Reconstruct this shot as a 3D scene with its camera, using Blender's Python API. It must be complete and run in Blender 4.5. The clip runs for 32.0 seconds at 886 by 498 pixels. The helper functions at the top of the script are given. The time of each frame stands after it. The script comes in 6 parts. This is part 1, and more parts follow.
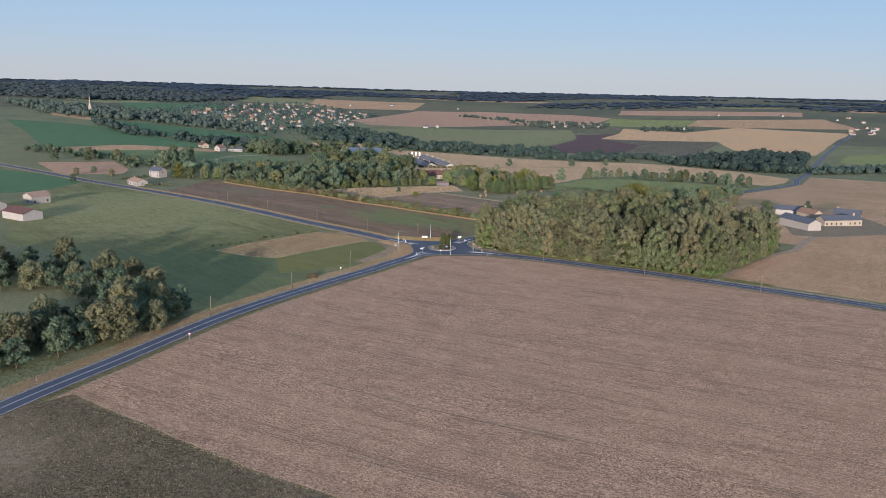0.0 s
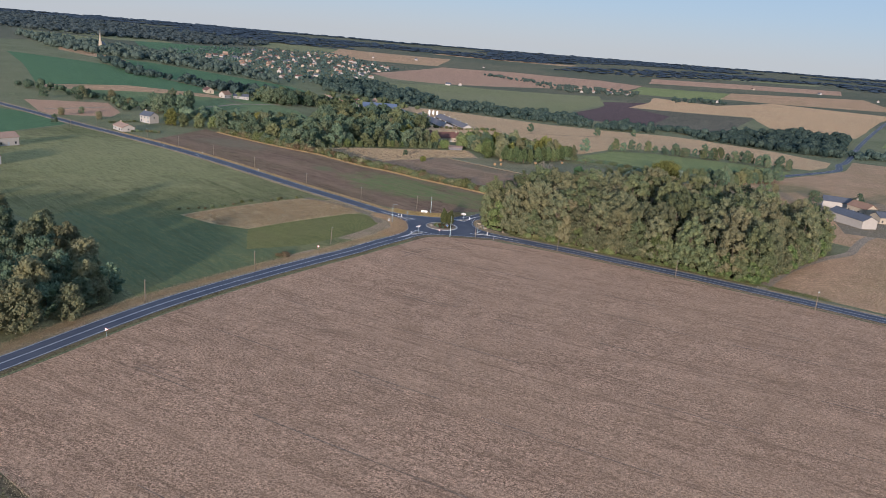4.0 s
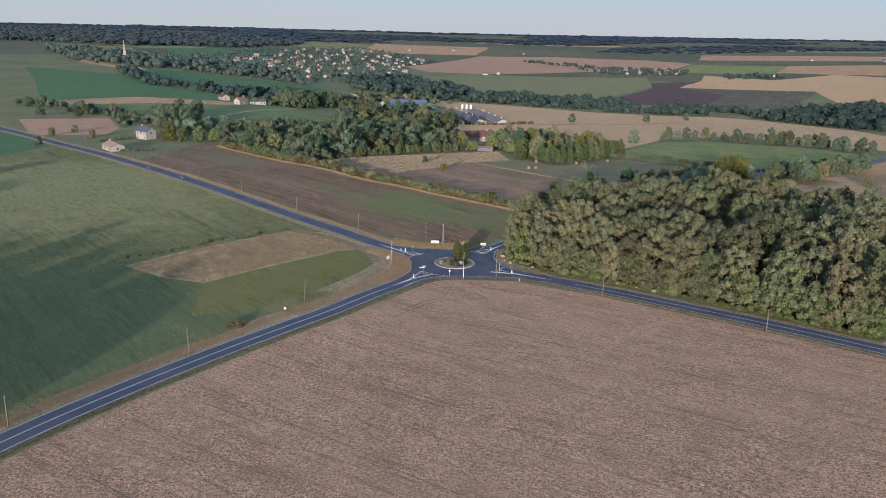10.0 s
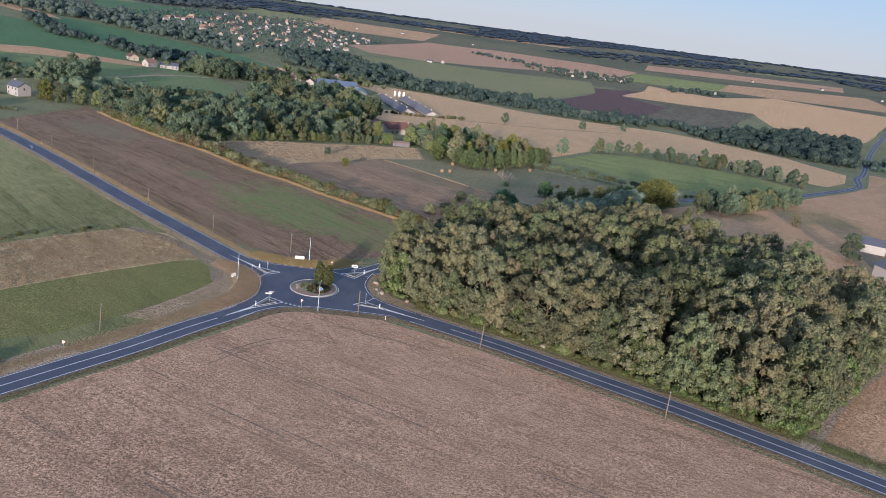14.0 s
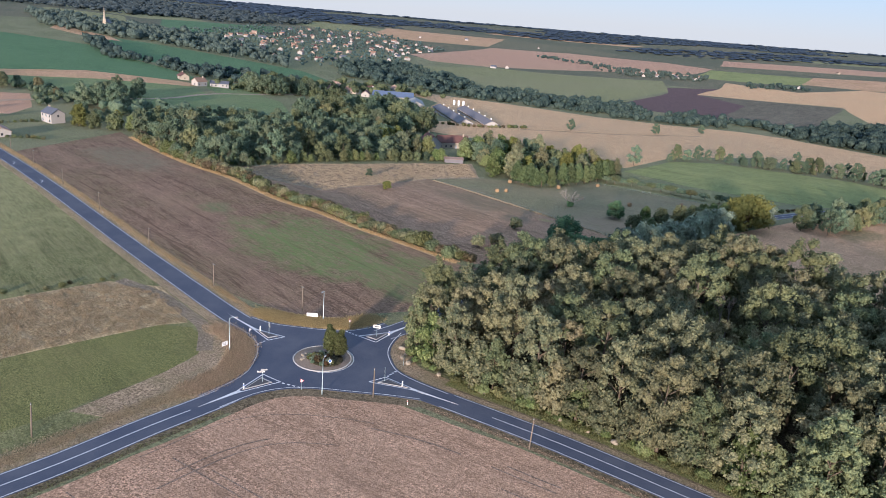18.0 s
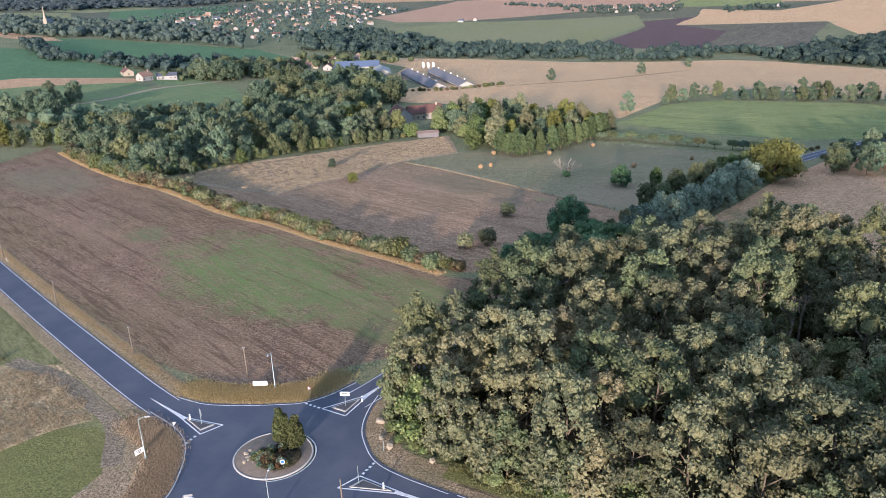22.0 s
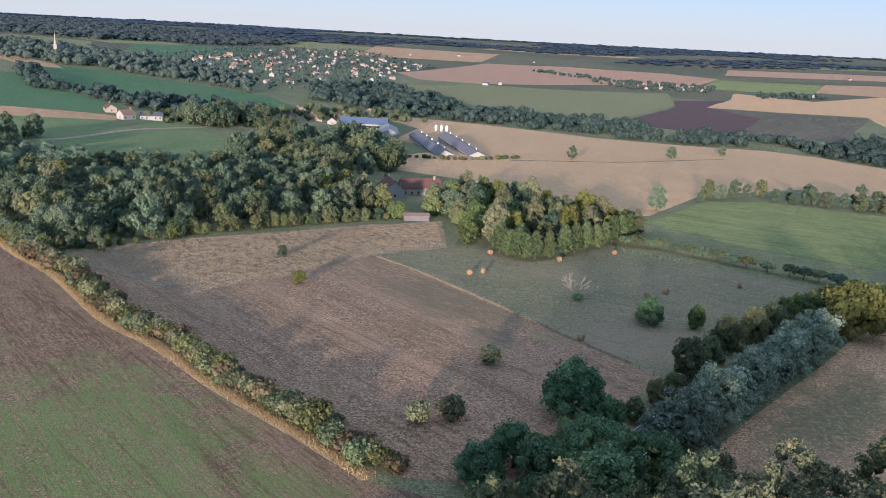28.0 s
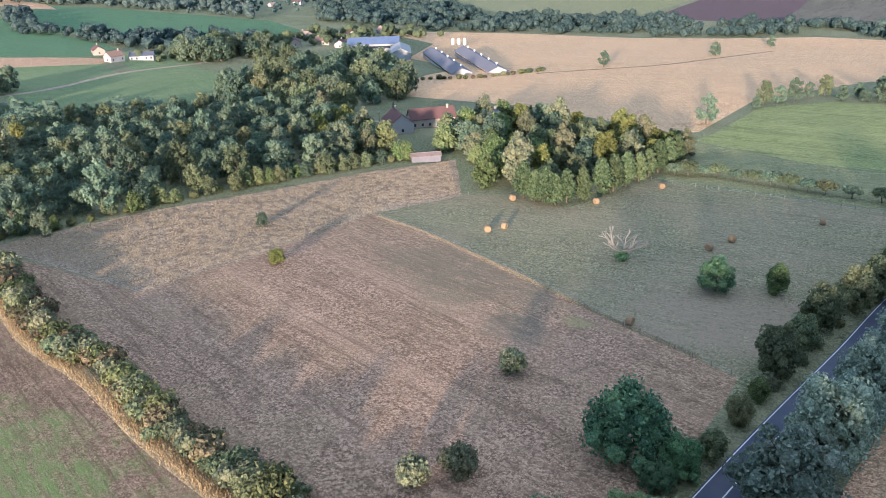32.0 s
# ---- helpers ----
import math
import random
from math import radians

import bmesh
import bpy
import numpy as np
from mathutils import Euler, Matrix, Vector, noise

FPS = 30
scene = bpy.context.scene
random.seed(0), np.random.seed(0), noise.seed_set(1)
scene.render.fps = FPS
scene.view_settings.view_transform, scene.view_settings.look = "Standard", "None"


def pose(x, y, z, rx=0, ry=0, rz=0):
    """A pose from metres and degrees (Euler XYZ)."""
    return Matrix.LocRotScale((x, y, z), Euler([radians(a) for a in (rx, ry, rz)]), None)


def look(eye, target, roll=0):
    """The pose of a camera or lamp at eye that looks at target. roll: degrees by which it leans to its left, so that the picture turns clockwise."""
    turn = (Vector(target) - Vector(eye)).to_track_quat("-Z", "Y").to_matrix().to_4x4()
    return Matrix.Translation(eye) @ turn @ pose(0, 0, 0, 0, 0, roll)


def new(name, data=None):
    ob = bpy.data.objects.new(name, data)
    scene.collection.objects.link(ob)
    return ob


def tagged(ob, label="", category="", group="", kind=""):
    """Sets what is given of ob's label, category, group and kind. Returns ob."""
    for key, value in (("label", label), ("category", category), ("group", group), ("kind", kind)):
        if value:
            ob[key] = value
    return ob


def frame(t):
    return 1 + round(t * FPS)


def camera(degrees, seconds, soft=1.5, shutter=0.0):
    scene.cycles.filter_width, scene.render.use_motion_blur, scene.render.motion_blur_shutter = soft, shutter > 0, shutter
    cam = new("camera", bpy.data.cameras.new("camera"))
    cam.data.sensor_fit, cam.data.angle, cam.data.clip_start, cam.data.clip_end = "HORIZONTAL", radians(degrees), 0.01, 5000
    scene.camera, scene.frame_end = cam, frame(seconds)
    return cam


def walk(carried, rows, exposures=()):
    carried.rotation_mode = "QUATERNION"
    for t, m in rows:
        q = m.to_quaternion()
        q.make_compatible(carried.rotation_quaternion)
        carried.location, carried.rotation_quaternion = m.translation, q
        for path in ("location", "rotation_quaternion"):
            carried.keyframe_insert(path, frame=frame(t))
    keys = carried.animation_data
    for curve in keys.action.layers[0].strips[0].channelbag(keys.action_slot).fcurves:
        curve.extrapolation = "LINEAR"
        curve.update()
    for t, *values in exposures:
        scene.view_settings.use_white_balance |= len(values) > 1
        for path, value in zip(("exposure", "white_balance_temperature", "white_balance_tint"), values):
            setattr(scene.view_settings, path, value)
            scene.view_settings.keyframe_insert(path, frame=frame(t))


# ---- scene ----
cam = camera(60.4, 32.0, soft=0.6)
PATH = [
    (0, (14.176, -355.166, 77.788), (14.103, -353.214, 77.358), 1.4),
    (0.5, (14.815, -349.61, 77.859), (14.723, -347.666, 77.401), 1.8),
    (1, (15.123, -344.066, 77.582), (15.012, -342.125, 77.114), 2.5),
    (1.5, (16.151, -337.247, 76.529), (16.022, -335.311, 76.045), 3.2),
    (2, (17.063, -331.197, 75.923), (16.922, -329.27, 75.409), 2.7),
    (2.5, (16.955, -325.286, 76.262), (16.824, -323.366, 75.718), 2.4),
    (4.5, (20.192, -301.097, 76.118), (20.09, -299.17, 75.593), 5.3),
    (5, (20.621, -295.316, 76.567), (20.529, -293.378, 76.078), 5.7),
    (5.5, (21.106, -289.877, 76.911), (21.035, -287.932, 76.45), 6.3),
    (6, (21.932, -284.514, 77.175), (21.861, -282.567, 76.722), 5.9),
    (6.5, (22.522, -279.193, 77.236), (22.456, -277.251, 76.761), 4.6),
    (7, (23.035, -273.882, 76.808), (23.012, -271.974, 76.206), 4.0),
    (7.5, (23.228, -268.265, 76.472), (23.24, -266.379, 75.805), 3.7),
    (8, (23.411, -262.628, 75.849), (23.425, -260.776, 75.094), 4.3),
    (8.5, (23.802, -256.552, 75.557), (23.722, -254.68, 74.857), 3.4),
    (9, (24.199, -250.447, 75.154), (24.035, -248.567, 74.492), 2.8),
    (9.5, (25.136, -244.182, 75.311), (24.906, -242.297, 74.686), 1.9),
    (10, (26.332, -237.888, 75.702), (26.092, -235.986, 75.134), 1.1),
    (10.5, (28.072, -231.687, 76.071), (27.849, -229.768, 75.553), -0.1),
    (11, (30.245, -225.719, 76.392), (30.167, -223.78, 75.908), 0.7),
    (11.5, (32.67, -219.781, 76.487), (32.685, -217.839, 76.01), 2.0),
    (12, (34.562, -214.418, 76.635), (34.619, -212.484, 76.127), 4.4),
    (12.5, (36.565, -209.066, 76.86), (36.654, -207.162, 76.256), 6.5),
    (13, (38.174, -203.71, 76.785), (38.261, -201.814, 76.155), 8.2),
    (13.5, (39.676, -198.259, 76.596), (39.699, -196.359, 75.97), 8.6),
    (14, (40.941, -192.732, 76.133), (40.869, -190.823, 75.541), 7.5),
    (14.5, (41.873, -187.123, 75.737), (41.746, -185.213, 75.16), 6.0),
    (15, (42.445, -181.275, 75.336), (42.299, -179.366, 74.758), 4.8),
    (15.5, (43.382, -175.433, 74.652), (43.191, -173.527, 74.078), 3.2),
    (17.5, (44.578, -152.455, 74.541), (44.305, -150.558, 73.97), 4.0),
    (18, (44.657, -146.663, 74.572), (44.398, -144.771, 73.976), 4.6),
    (18.5, (44.349, -140.892, 74.595), (44.097, -139.015, 73.95), 4.5),
    (19, (43.632, -135.18, 74.728), (43.364, -133.328, 74.022), 2.5),
    (19.5, (43.276, -129.637, 74.61), (42.965, -127.813, 73.851), 0.9),
    (20, (42.394, -123.426, 74.43), (42.025, -121.627, 73.636), -0.2),
    (20.5, (41.712, -117.558, 74.48), (41.291, -115.757, 73.72), -1.7),
    (21, (41.452, -111.63, 73.756), (41.053, -109.814, 73.019), -3.0),
    (21.5, (41.008, -105.644, 73.666), (40.698, -103.8, 72.955), -2.9),
    (22, (41.188, -99.705, 72.956), (40.956, -97.844, 72.262), -2.1),
    (22.5, (41.945, -94.504, 72.636), (41.814, -92.643, 71.914), -0.9),
    (23, (42.589, -89.127, 72.278), (42.567, -87.272, 71.532), 1.7),
    (23.5, (42.892, -83.463, 71.776), (42.89, -81.606, 71.032), 4.6),
    (24, (43.371, -77.497, 70.929), (43.355, -75.641, 70.186), 6.0),
    (24.5, (43.619, -70.886, 70.117), (43.572, -69.028, 69.377), 5.8),
    (26.5, (44.407, -47.544, 70.513), (44.2, -45.681, 69.815), 3.1),
    (27, (44.152, -40.641, 70.385), (43.892, -38.765, 69.742), 3.2),
    (27.5, (44.019, -34.642, 70.603), (43.739, -32.751, 70.016), 3.2),
    (28, (43.951, -28.551, 70.925), (43.681, -26.649, 70.368), 2.9),
    (28.5, (43.956, -22.9, 71.253), (43.693, -20.996, 70.7), 0.7),
    (29, (43.767, -17.381, 71.355), (43.471, -15.506, 70.724), -1.0),
    (29.5, (43.488, -11.716, 71.513), (43.124, -9.861, 70.862), -2.9),
    (30, (43.097, -5.975, 71.514), (42.732, -4.13, 70.835), -3.6),
    (30.5, (43.059, -0.562, 71.001), (42.705, 1.281, 70.31), -3.7),
    (31, (43.286, 5.102, 70.787), (42.901, 6.94, 70.099), -3.8),
    (31.5, (43.419, 10.704, 70.283), (43.003, 12.539, 69.606), -3.4),
    (32, (44.01, 16.58, 69.523), (43.659, 18.391, 68.751), -2.2),
]
walk(cam, [(t, look(eye, target, roll)) for t, eye, target, roll in PATH],
     exposures=[(0, 0.52, 6500, 10), (5, 0.47, 6500, 10), (6, 0.48, 6500, 10), (7, 0.74, 6500, 10), (9, 0.86, 6500, 10), (10, 0.49, 6500, 10), (11, 0.54, 6500, 10), (12, 0.63, 6400, 13), (13, 0.85, 6400, 13), (14, 0.65, 6400, 13), (15, 0.67, 6400, 13), (17, 0.79, 6400, 13), (18, 0.88, 6400, 13), (19, 1.24, 6400, 13), (20, 1.42, 6400, 13), (21, 1.24, 6400, 13), (22, 1.13, 6400, 13), (23, 1.56, 6400, 13), (24, 1.47, 6400, 13), (26, 1.20, 6400, 13), (27, 1.12, 6400, 13), (28, 0.88, 6400, 13), (29, 1.28, 6400, 13), (30, 1.33, 6400, 13), (31, 1.20, 6400, 13), (32, 1.50, 6400, 13)])

# ---- daylight: a low warm sun behind the flight, and the evening sky ----
SUN_FROM = Vector((-0.115, -0.993, math.tan(radians(8.0))))
world = bpy.data.worlds.new("evening_sky")
scene.world = world
world.use_nodes = True
wn = world.node_tree.nodes
sky = wn.new("ShaderNodeTexSky")
sky.sky_type = "NISHITA"
sky.sun_disc = False
sky.sun_elevation = radians(8.0)
sky.sun_rotation = math.atan2(SUN_FROM.x, SUN_FROM.y)
sky.altitude = 100
sky.air_density, sky.dust_density, sky.ozone_density = 1.0, 0.3, 3.0
# a thin even veil of evening haze over the clear sky: palest and faintly rosy above the horizon
up = wn.new("ShaderNodeSeparateXYZ")
world.node_tree.links.new(wn.new("ShaderNodeTexCoord").outputs["Generated"], up.inputs[0])
veil = wn.new("ShaderNodeValToRGB")
for at, tone in ((0.05, (0.33, 0.43, 0.58, 1)), (0.16, (0.22, 0.375, 0.62, 1))):
    veil.color_ramp.elements.new(at).color = tone
veil.color_ramp.elements[0].color = (0.40, 0.44, 0.51, 1)
veil.color_ramp.elements[-1].color = (0.42, 0.51, 0.69, 1)
dim = wn.new("ShaderNodeMix")
dim.data_type = "RGBA"
dim.inputs[0].default_value = 0.80
sky_gain = wn.new("ShaderNodeVectorMath")
sky_gain.operation = "SCALE"
sky_gain.inputs["Scale"].default_value = 0.07
world.node_tree.links.new(sky.outputs[0], sky_gain.inputs[0])
world.node_tree.links.new(up.outputs["Z"], veil.inputs["Fac"])
world.node_tree.links.new(sky_gain.outputs[0], dim.inputs[6])
world.node_tree.links.new(veil.outputs["Color"], dim.inputs[7])
world.node_tree.links.new(dim.outputs[2], wn["Background"].inputs["Color"])
wn["Background"].inputs["Strength"].default_value = 1.0
sun_data = bpy.data.lights.new("sun", "SUN")
sun_data.energy, sun_data.angle, sun_data.color = 4.6, radians(2.8), (1.0, 0.83, 0.72)
sun = new("sun", sun_data)
sun.matrix_world = look(SUN_FROM, (0, 0, 0))

# ---- materials ----


class Nodes:
    """A node material in the making."""

    def __init__(self, name, rough=0.9, metal=0.0, spec=0.2):
        self.mat = bpy.data.materials.new(name)
        self.mat.use_nodes = True
        self.tree = self.mat.node_tree
        self.bsdf = self.tree.nodes["Principled BSDF"]
        self.bsdf.inputs["Roughness"].default_value = rough
        self.bsdf.inputs["Metallic"].default_value = metal
        self.bsdf.inputs["Specular IOR Level"].default_value = spec
        self.where = self.add("ShaderNodeTexCoord").outputs["Object"]

    def add(self, kind, **values):
        node = self.tree.nodes.new(kind)
        for key, value in values.items():
            node.inputs[key.replace("_", " ")].default_value = value
        return node

    def link(self, a, b):
        self.tree.links.new(a, b)

    def noise(self, scale, detail=4.0, rough=0.6, vector=None):
        n = self.add("ShaderNodeTexNoise", Scale=scale, Detail=detail, Roughness=rough)
        self.link(vector or self.where, n.inputs["Vector"])
        return n.outputs["Fac"]

    def ramp(self, fac, stops):
        r = self.add("ShaderNodeValToRGB")
        r.color_ramp.elements[0].position, r.color_ramp.elements[-1].position = stops[0][0], stops[-1][0]
        for at, _ in stops[1:-1]:
            r.color_ramp.elements.new(at)
        for e, (_, c) in zip(r.color_ramp.elements, stops):
            e.color = (*c, 1)
        self.link(fac, r.inputs["Fac"])
        return r.outputs["Color"]

    def mix(self, fac, a, b, how="MIX"):
        m = self.add("ShaderNodeMix")
        m.data_type, m.blend_type = "RGBA", how
        for value, slot in ((fac, m.inputs[0]), (a, m.inputs[6]), (b, m.inputs[7])):
            if isinstance(value, (int, float)):
                slot.default_value = value
            elif isinstance(value, tuple):
                slot.default_value = (*value, 1)
            else:
                self.link(value, slot)
        return m.outputs[2]

    def math(self, how, a, b=0.0):
        m = self.add("ShaderNodeMath")
        m.operation = how
        for value, slot in ((a, m.inputs[0]), (b, m.inputs[1])):
            if isinstance(value, (int, float)):
                slot.default_value = value
            else:
                self.link(value, slot)
        return m.outputs[0]

    def turned(self, degrees, stretch=(1, 1, 1)):
        """The place in axes turned by the angle, and stretched along them."""
        m = self.add("ShaderNodeMapping")
        m.vector_type = "TEXTURE"
        m.inputs["Rotation"].default_value = (0, 0, radians(degrees))
        m.inputs["Scale"].default_value = tuple(1 / v for v in stretch)
        self.link(self.where, m.inputs["Vector"])
        return m.outputs[0]

    def bump(self, height, strength=0.5, distance=0.1):
        b = self.add("ShaderNodeBump", Strength=strength, Distance=distance)
        self.link(height, b.inputs["Height"])
        self.link(b.outputs[0], self.bsdf.inputs["Normal"])

    def paint(self, colour):
        if isinstance(colour, tuple):
            self.bsdf.inputs["Base Color"].default_value = (*colour, 1)
        else:
            self.link(colour, self.bsdf.inputs["Base Color"])
        return self.mat


def shade(c, k):
    return tuple(min(1.0, v * k) for v in c)


def field(name, low, high, patch, angle=0.0, row=0.0, patchy=0.5, patch_scale=0.02, grain=1.2, relief=0.25, tramlines=0.0, spots=()):
    """Cropped or grassed land: clods and flecks, larger patches, and rows that run at an angle to the x axis."""
    n = Nodes(name, rough=0.95, spec=0.1)
    clod = n.noise(grain * 1.15, 6, 0.8)
    speck = n.noise(grain * 2.2, 3, 0.75)
    mid = n.noise(0.16, 5, 0.65)
    colour = n.mix(n.ramp(clod, [(0.43, (0, 0, 0)), (0.57, (1, 1, 1))]), shade(low, 0.55), shade(high, 1.12))
    colour = n.mix(n.math("MULTIPLY", n.ramp(speck, [(0.55, (0, 0, 0)), (0.61, (1, 1, 1))]), 0.75), colour, shade(high, 1.6))
    colour = n.mix(n.math("MULTIPLY", n.ramp(speck, [(0.38, (1, 1, 1)), (0.46, (0, 0, 0))]), 0.7), colour, shade(low, 0.36))
    colour = n.mix(n.math("MULTIPLY", n.ramp(mid, [(0.42, (0, 0, 0)), (0.64, (1, 1, 1))]), 0.35), colour, shade(low, 0.78))
    large = n.ramp(n.noise(patch_scale, 7, 0.68), [(0.43, (0, 0, 0)), (0.58, (1, 1, 1))])
    broken = n.ramp(n.noise(1.0, 5, 0.75, n.turned(angle, (0.16, 0.9, 1))) if row > 0.5 else n.noise(grain * 0.7, 5, 0.75), [(0.36, (0.2, 0.2, 0.2)), (0.62, (1, 1, 1))])
    colour = n.mix(n.math("MULTIPLY", n.math("MULTIPLY", large, broken), patchy), colour, patch)
    # rows: short drilled streaks, long swaths, and broad bands where the machine turned
    streak = n.noise(1.0, 4, 0.7, n.turned(angle, (0.30, 1.9, 1)))
    swath = n.noise(1.0, 3, 0.6, n.turned(angle, (0.012, 0.42, 1)))
    wider = n.noise(1.0, 4, 0.65, n.turned(angle, (0.006, 0.10, 1)))
    there = n.ramp(n.noise(0.02, 4, 0.6), [(0.36, (0.35, 0.35, 0.35)), (0.62, (1, 1, 1))])
    colour = n.mix(n.math("MULTIPLY", n.math("MULTIPLY", n.ramp(streak, [(0.47, (0, 0, 0)), (0.60, (1, 1, 1))]), there), row), colour, shade(low, 0.55))
    colour = n.mix(n.math("MULTIPLY", n.ramp(swath, [(0.52, (0, 0, 0)), (0.62, (1, 1, 1))]), row * 0.25), colour, shade(low, 0.72))
    colour = n.mix(n.math("MULTIPLY", n.ramp(wider, [(0.48, (0, 0, 0)), (0.66, (1, 1, 1))]), row * 0.4), colour, shade(high, 1.1))
    thin = n.noise(1.0, 3, 0.5, n.turned(angle, (0.010, 0.20, 1)))
    line = n.ramp(thin, [(0.455, (0, 0, 0)), (0.485, (1, 1, 1)), (0.505, (1, 1, 1)), (0.535, (0, 0, 0))])
    gaps = n.ramp(n.noise(1.0, 4, 0.7, n.turned(angle, (0.05, 0.5, 1))), [(0.46, (0, 0, 0)), (0.56, (1, 1, 1))])
    colour = n.mix(n.math("MULTIPLY", n.math("MULTIPLY", line, gaps), min(1.0, row * 0.8)), colour, shade(low, 0.5))
    for x, y, wide, long, tint in spots:
        m = n.add("ShaderNodeMapping")
        m.vector_type = "TEXTURE"
        m.inputs["Location"].default_value = (x, y, 0)
        m.inputs["Rotation"].default_value = (0, 0, radians(angle))
        m.inputs["Scale"].default_value = (long, wide, 400)
        n.link(n.where, m.inputs["Vector"])
        size = n.add("ShaderNodeVectorMath")
        size.operation = "LENGTH"
        n.link(m.outputs[0], size.inputs[0])
        ragged = n.math("ADD", size.outputs["Value"], n.math("MULTIPLY", n.math("SUBTRACT", n.noise(0.09, 6, 0.7), 0.5), 1.8))
        colour = n.mix(n.math("MULTIPLY", n.math("MULTIPLY", n.ramp(ragged, [(0.55, (1, 1, 1)), (1.05, (0, 0, 0))]), broken), 0.85), colour, tint)
    if tramlines:
        wave = n.add("ShaderNodeTexWave", Scale=0.314 / tramlines, Distortion=0.6, Detail=2.0, Detail_Scale=0.3)
        wave.bands_direction = "Y"
        n.link(n.turned(angle), wave.inputs["Vector"])
        tram = n.ramp(wave.outputs["Fac"], [(0.9960, (0, 0, 0)), (0.9990, (1, 1, 1))])
        rough_edge = n.ramp(n.noise(1.0, 3, 0.7, n.turned(angle, (0.06, 1.4, 1))), [(0.46, (0, 0, 0)), (0.58, (1, 1, 1))])
        colour = n.mix(n.math("MULTIPLY", n.math("MULTIPLY", tram, rough_edge), 0.5), colour, shade(low, 0.5))
    n.bump(n.math("ADD", clod, n.math("ADD", n.math("MULTIPLY", streak, 0.8), n.math("MULTIPLY", speck, 0.5))), 0.8, relief * 1.3)
    return n.paint(colour)


ROW_E, ROW_NW = -24.5, -38.5
STUBBLE = field("pale_stubble", (0.330, 0.204, 0.132), (0.588, 0.379, 0.257), (0.421, 0.273, 0.174), ROW_E, 0.45, 0.45, 0.014, 1.5, 0.25, 26.0)
WEEDY = field("weedy_fallow", (0.112, 0.090, 0.054), (0.225, 0.178, 0.112), (0.275, 0.210, 0.142), ROW_E, 0.2, 0.5, 0.03, 1.2, 0.4, 0.0, ((-90, -222, 22, 26, (0.36, 0.27, 0.19)),))
MEADOW = field("dry_meadow", (0.132, 0.145, 0.076), (0.227, 0.237, 0.129), (0.281, 0.260, 0.164), 20, 0.15, 0.6, 0.02)
# second spot: lusher grass, with the grove's shade painted in as well
GREEN = field("mown_green_field", (0.135, 0.142, 0.061), (0.241, 0.245, 0.110), (0.279, 0.248, 0.131), ROW_NW - 4, 0.55, 0.55, 0.015, 2.0, 0.18, 0.0, ((-190, 85, 80, 115, (0.300, 0.285, 0.140)), (-90, -70, 50, 70, (0.093, 0.138, 0.076))))
PASTURE = field("bright_green_pasture", (0.131, 0.190, 0.085), (0.215, 0.280, 0.129), (0.226, 0.235, 0.129), 35, 0.3, 0.5, 0.012)
WEDGE = field("fresh_green_grass", (0.134, 0.149, 0.055), (0.236, 0.228, 0.087), (0.255, 0.206, 0.097), ROW_NW, 0.3, 0.4, 0.04, 2.4, 0.15)
STRAW = field("tall_straw_grass", (0.373, 0.271, 0.155), (0.723, 0.530, 0.313), (0.327, 0.260, 0.145), ROW_NW, 0.6, 0.65, 0.05, 1.4, 0.6)
VERGE = field("dry_verge", (0.270, 0.200, 0.130), (0.480, 0.360, 0.240), (0.200, 0.180, 0.095), 0, 0.0, 0.7, 0.12, 1.9, 0.4)
TRACK = field("trodden_track", (0.200, 0.160, 0.115), (0.330, 0.262, 0.190), (0.230, 0.200, 0.120), 0, 0.0, 0.5, 0.15, 1.6, 0.3)
BROWN = field("brown_stubble", (0.193, 0.124, 0.084), (0.321, 0.215, 0.150), (0.149, 0.160, 0.060), ROW_NW, 0.75, 0.35, 0.017, 1.4, 0.25, 18.0, ((-28, 77, 25, 40, (0.140, 0.216, 0.070)), (12, 66, 9, 24, (0.144, 0.199, 0.071)), (6, 52, 10, 34, (0.158, 0.193, 0.078)), (-73, 105, 7, 10, (0.146, 0.171, 0.080)), (-150, 175, 18, 40, (0.209, 0.186, 0.125))))
MOWN = field("mown_brown_pasture", (0.261, 0.165, 0.106), (0.448, 0.293, 0.195), (0.261, 0.209, 0.111), ROW_NW + 2, 0.6, 0.4, 0.018, 1.2, 0.2, 0.0, ((18, 172, 16, 30, (0.190, 0.158, 0.099)), (33, 146, 7, 10, (0.130, 0.120, 0.085)), (44, 150, 3, 4, (0.299, 0.258, 0.120))))
TALL = field("tall_dry_grass", (0.243, 0.180, 0.122), (0.529, 0.404, 0.278), (0.243, 0.189, 0.126), 45, 0.35, 0.65, 0.05, 1.3, 0.6)
BALEFIELD = field("grey_green_pasture", (0.178, 0.172, 0.099), (0.290, 0.262, 0.154), (0.358, 0.270, 0.178), -20, 0.35, 0.6, 0.02, 1.2, 0.2, 0.0, ((78, 152, 18, 30, (0.285, 0.215, 0.152)),))
CORN = field("green_crop", (0.175, 0.210, 0.082), (0.320, 0.350, 0.140), (0.350, 0.345, 0.160), -25, 0.6, 0.45, 0.012, 1.2, 0.3, 4.0)
PINK = field("ripe_wheat_field", (0.534, 0.325, 0.176), (0.772, 0.491, 0.280), (0.653, 0.396, 0.218), -10, 0.3, 0.5, 0.008, 0.9)
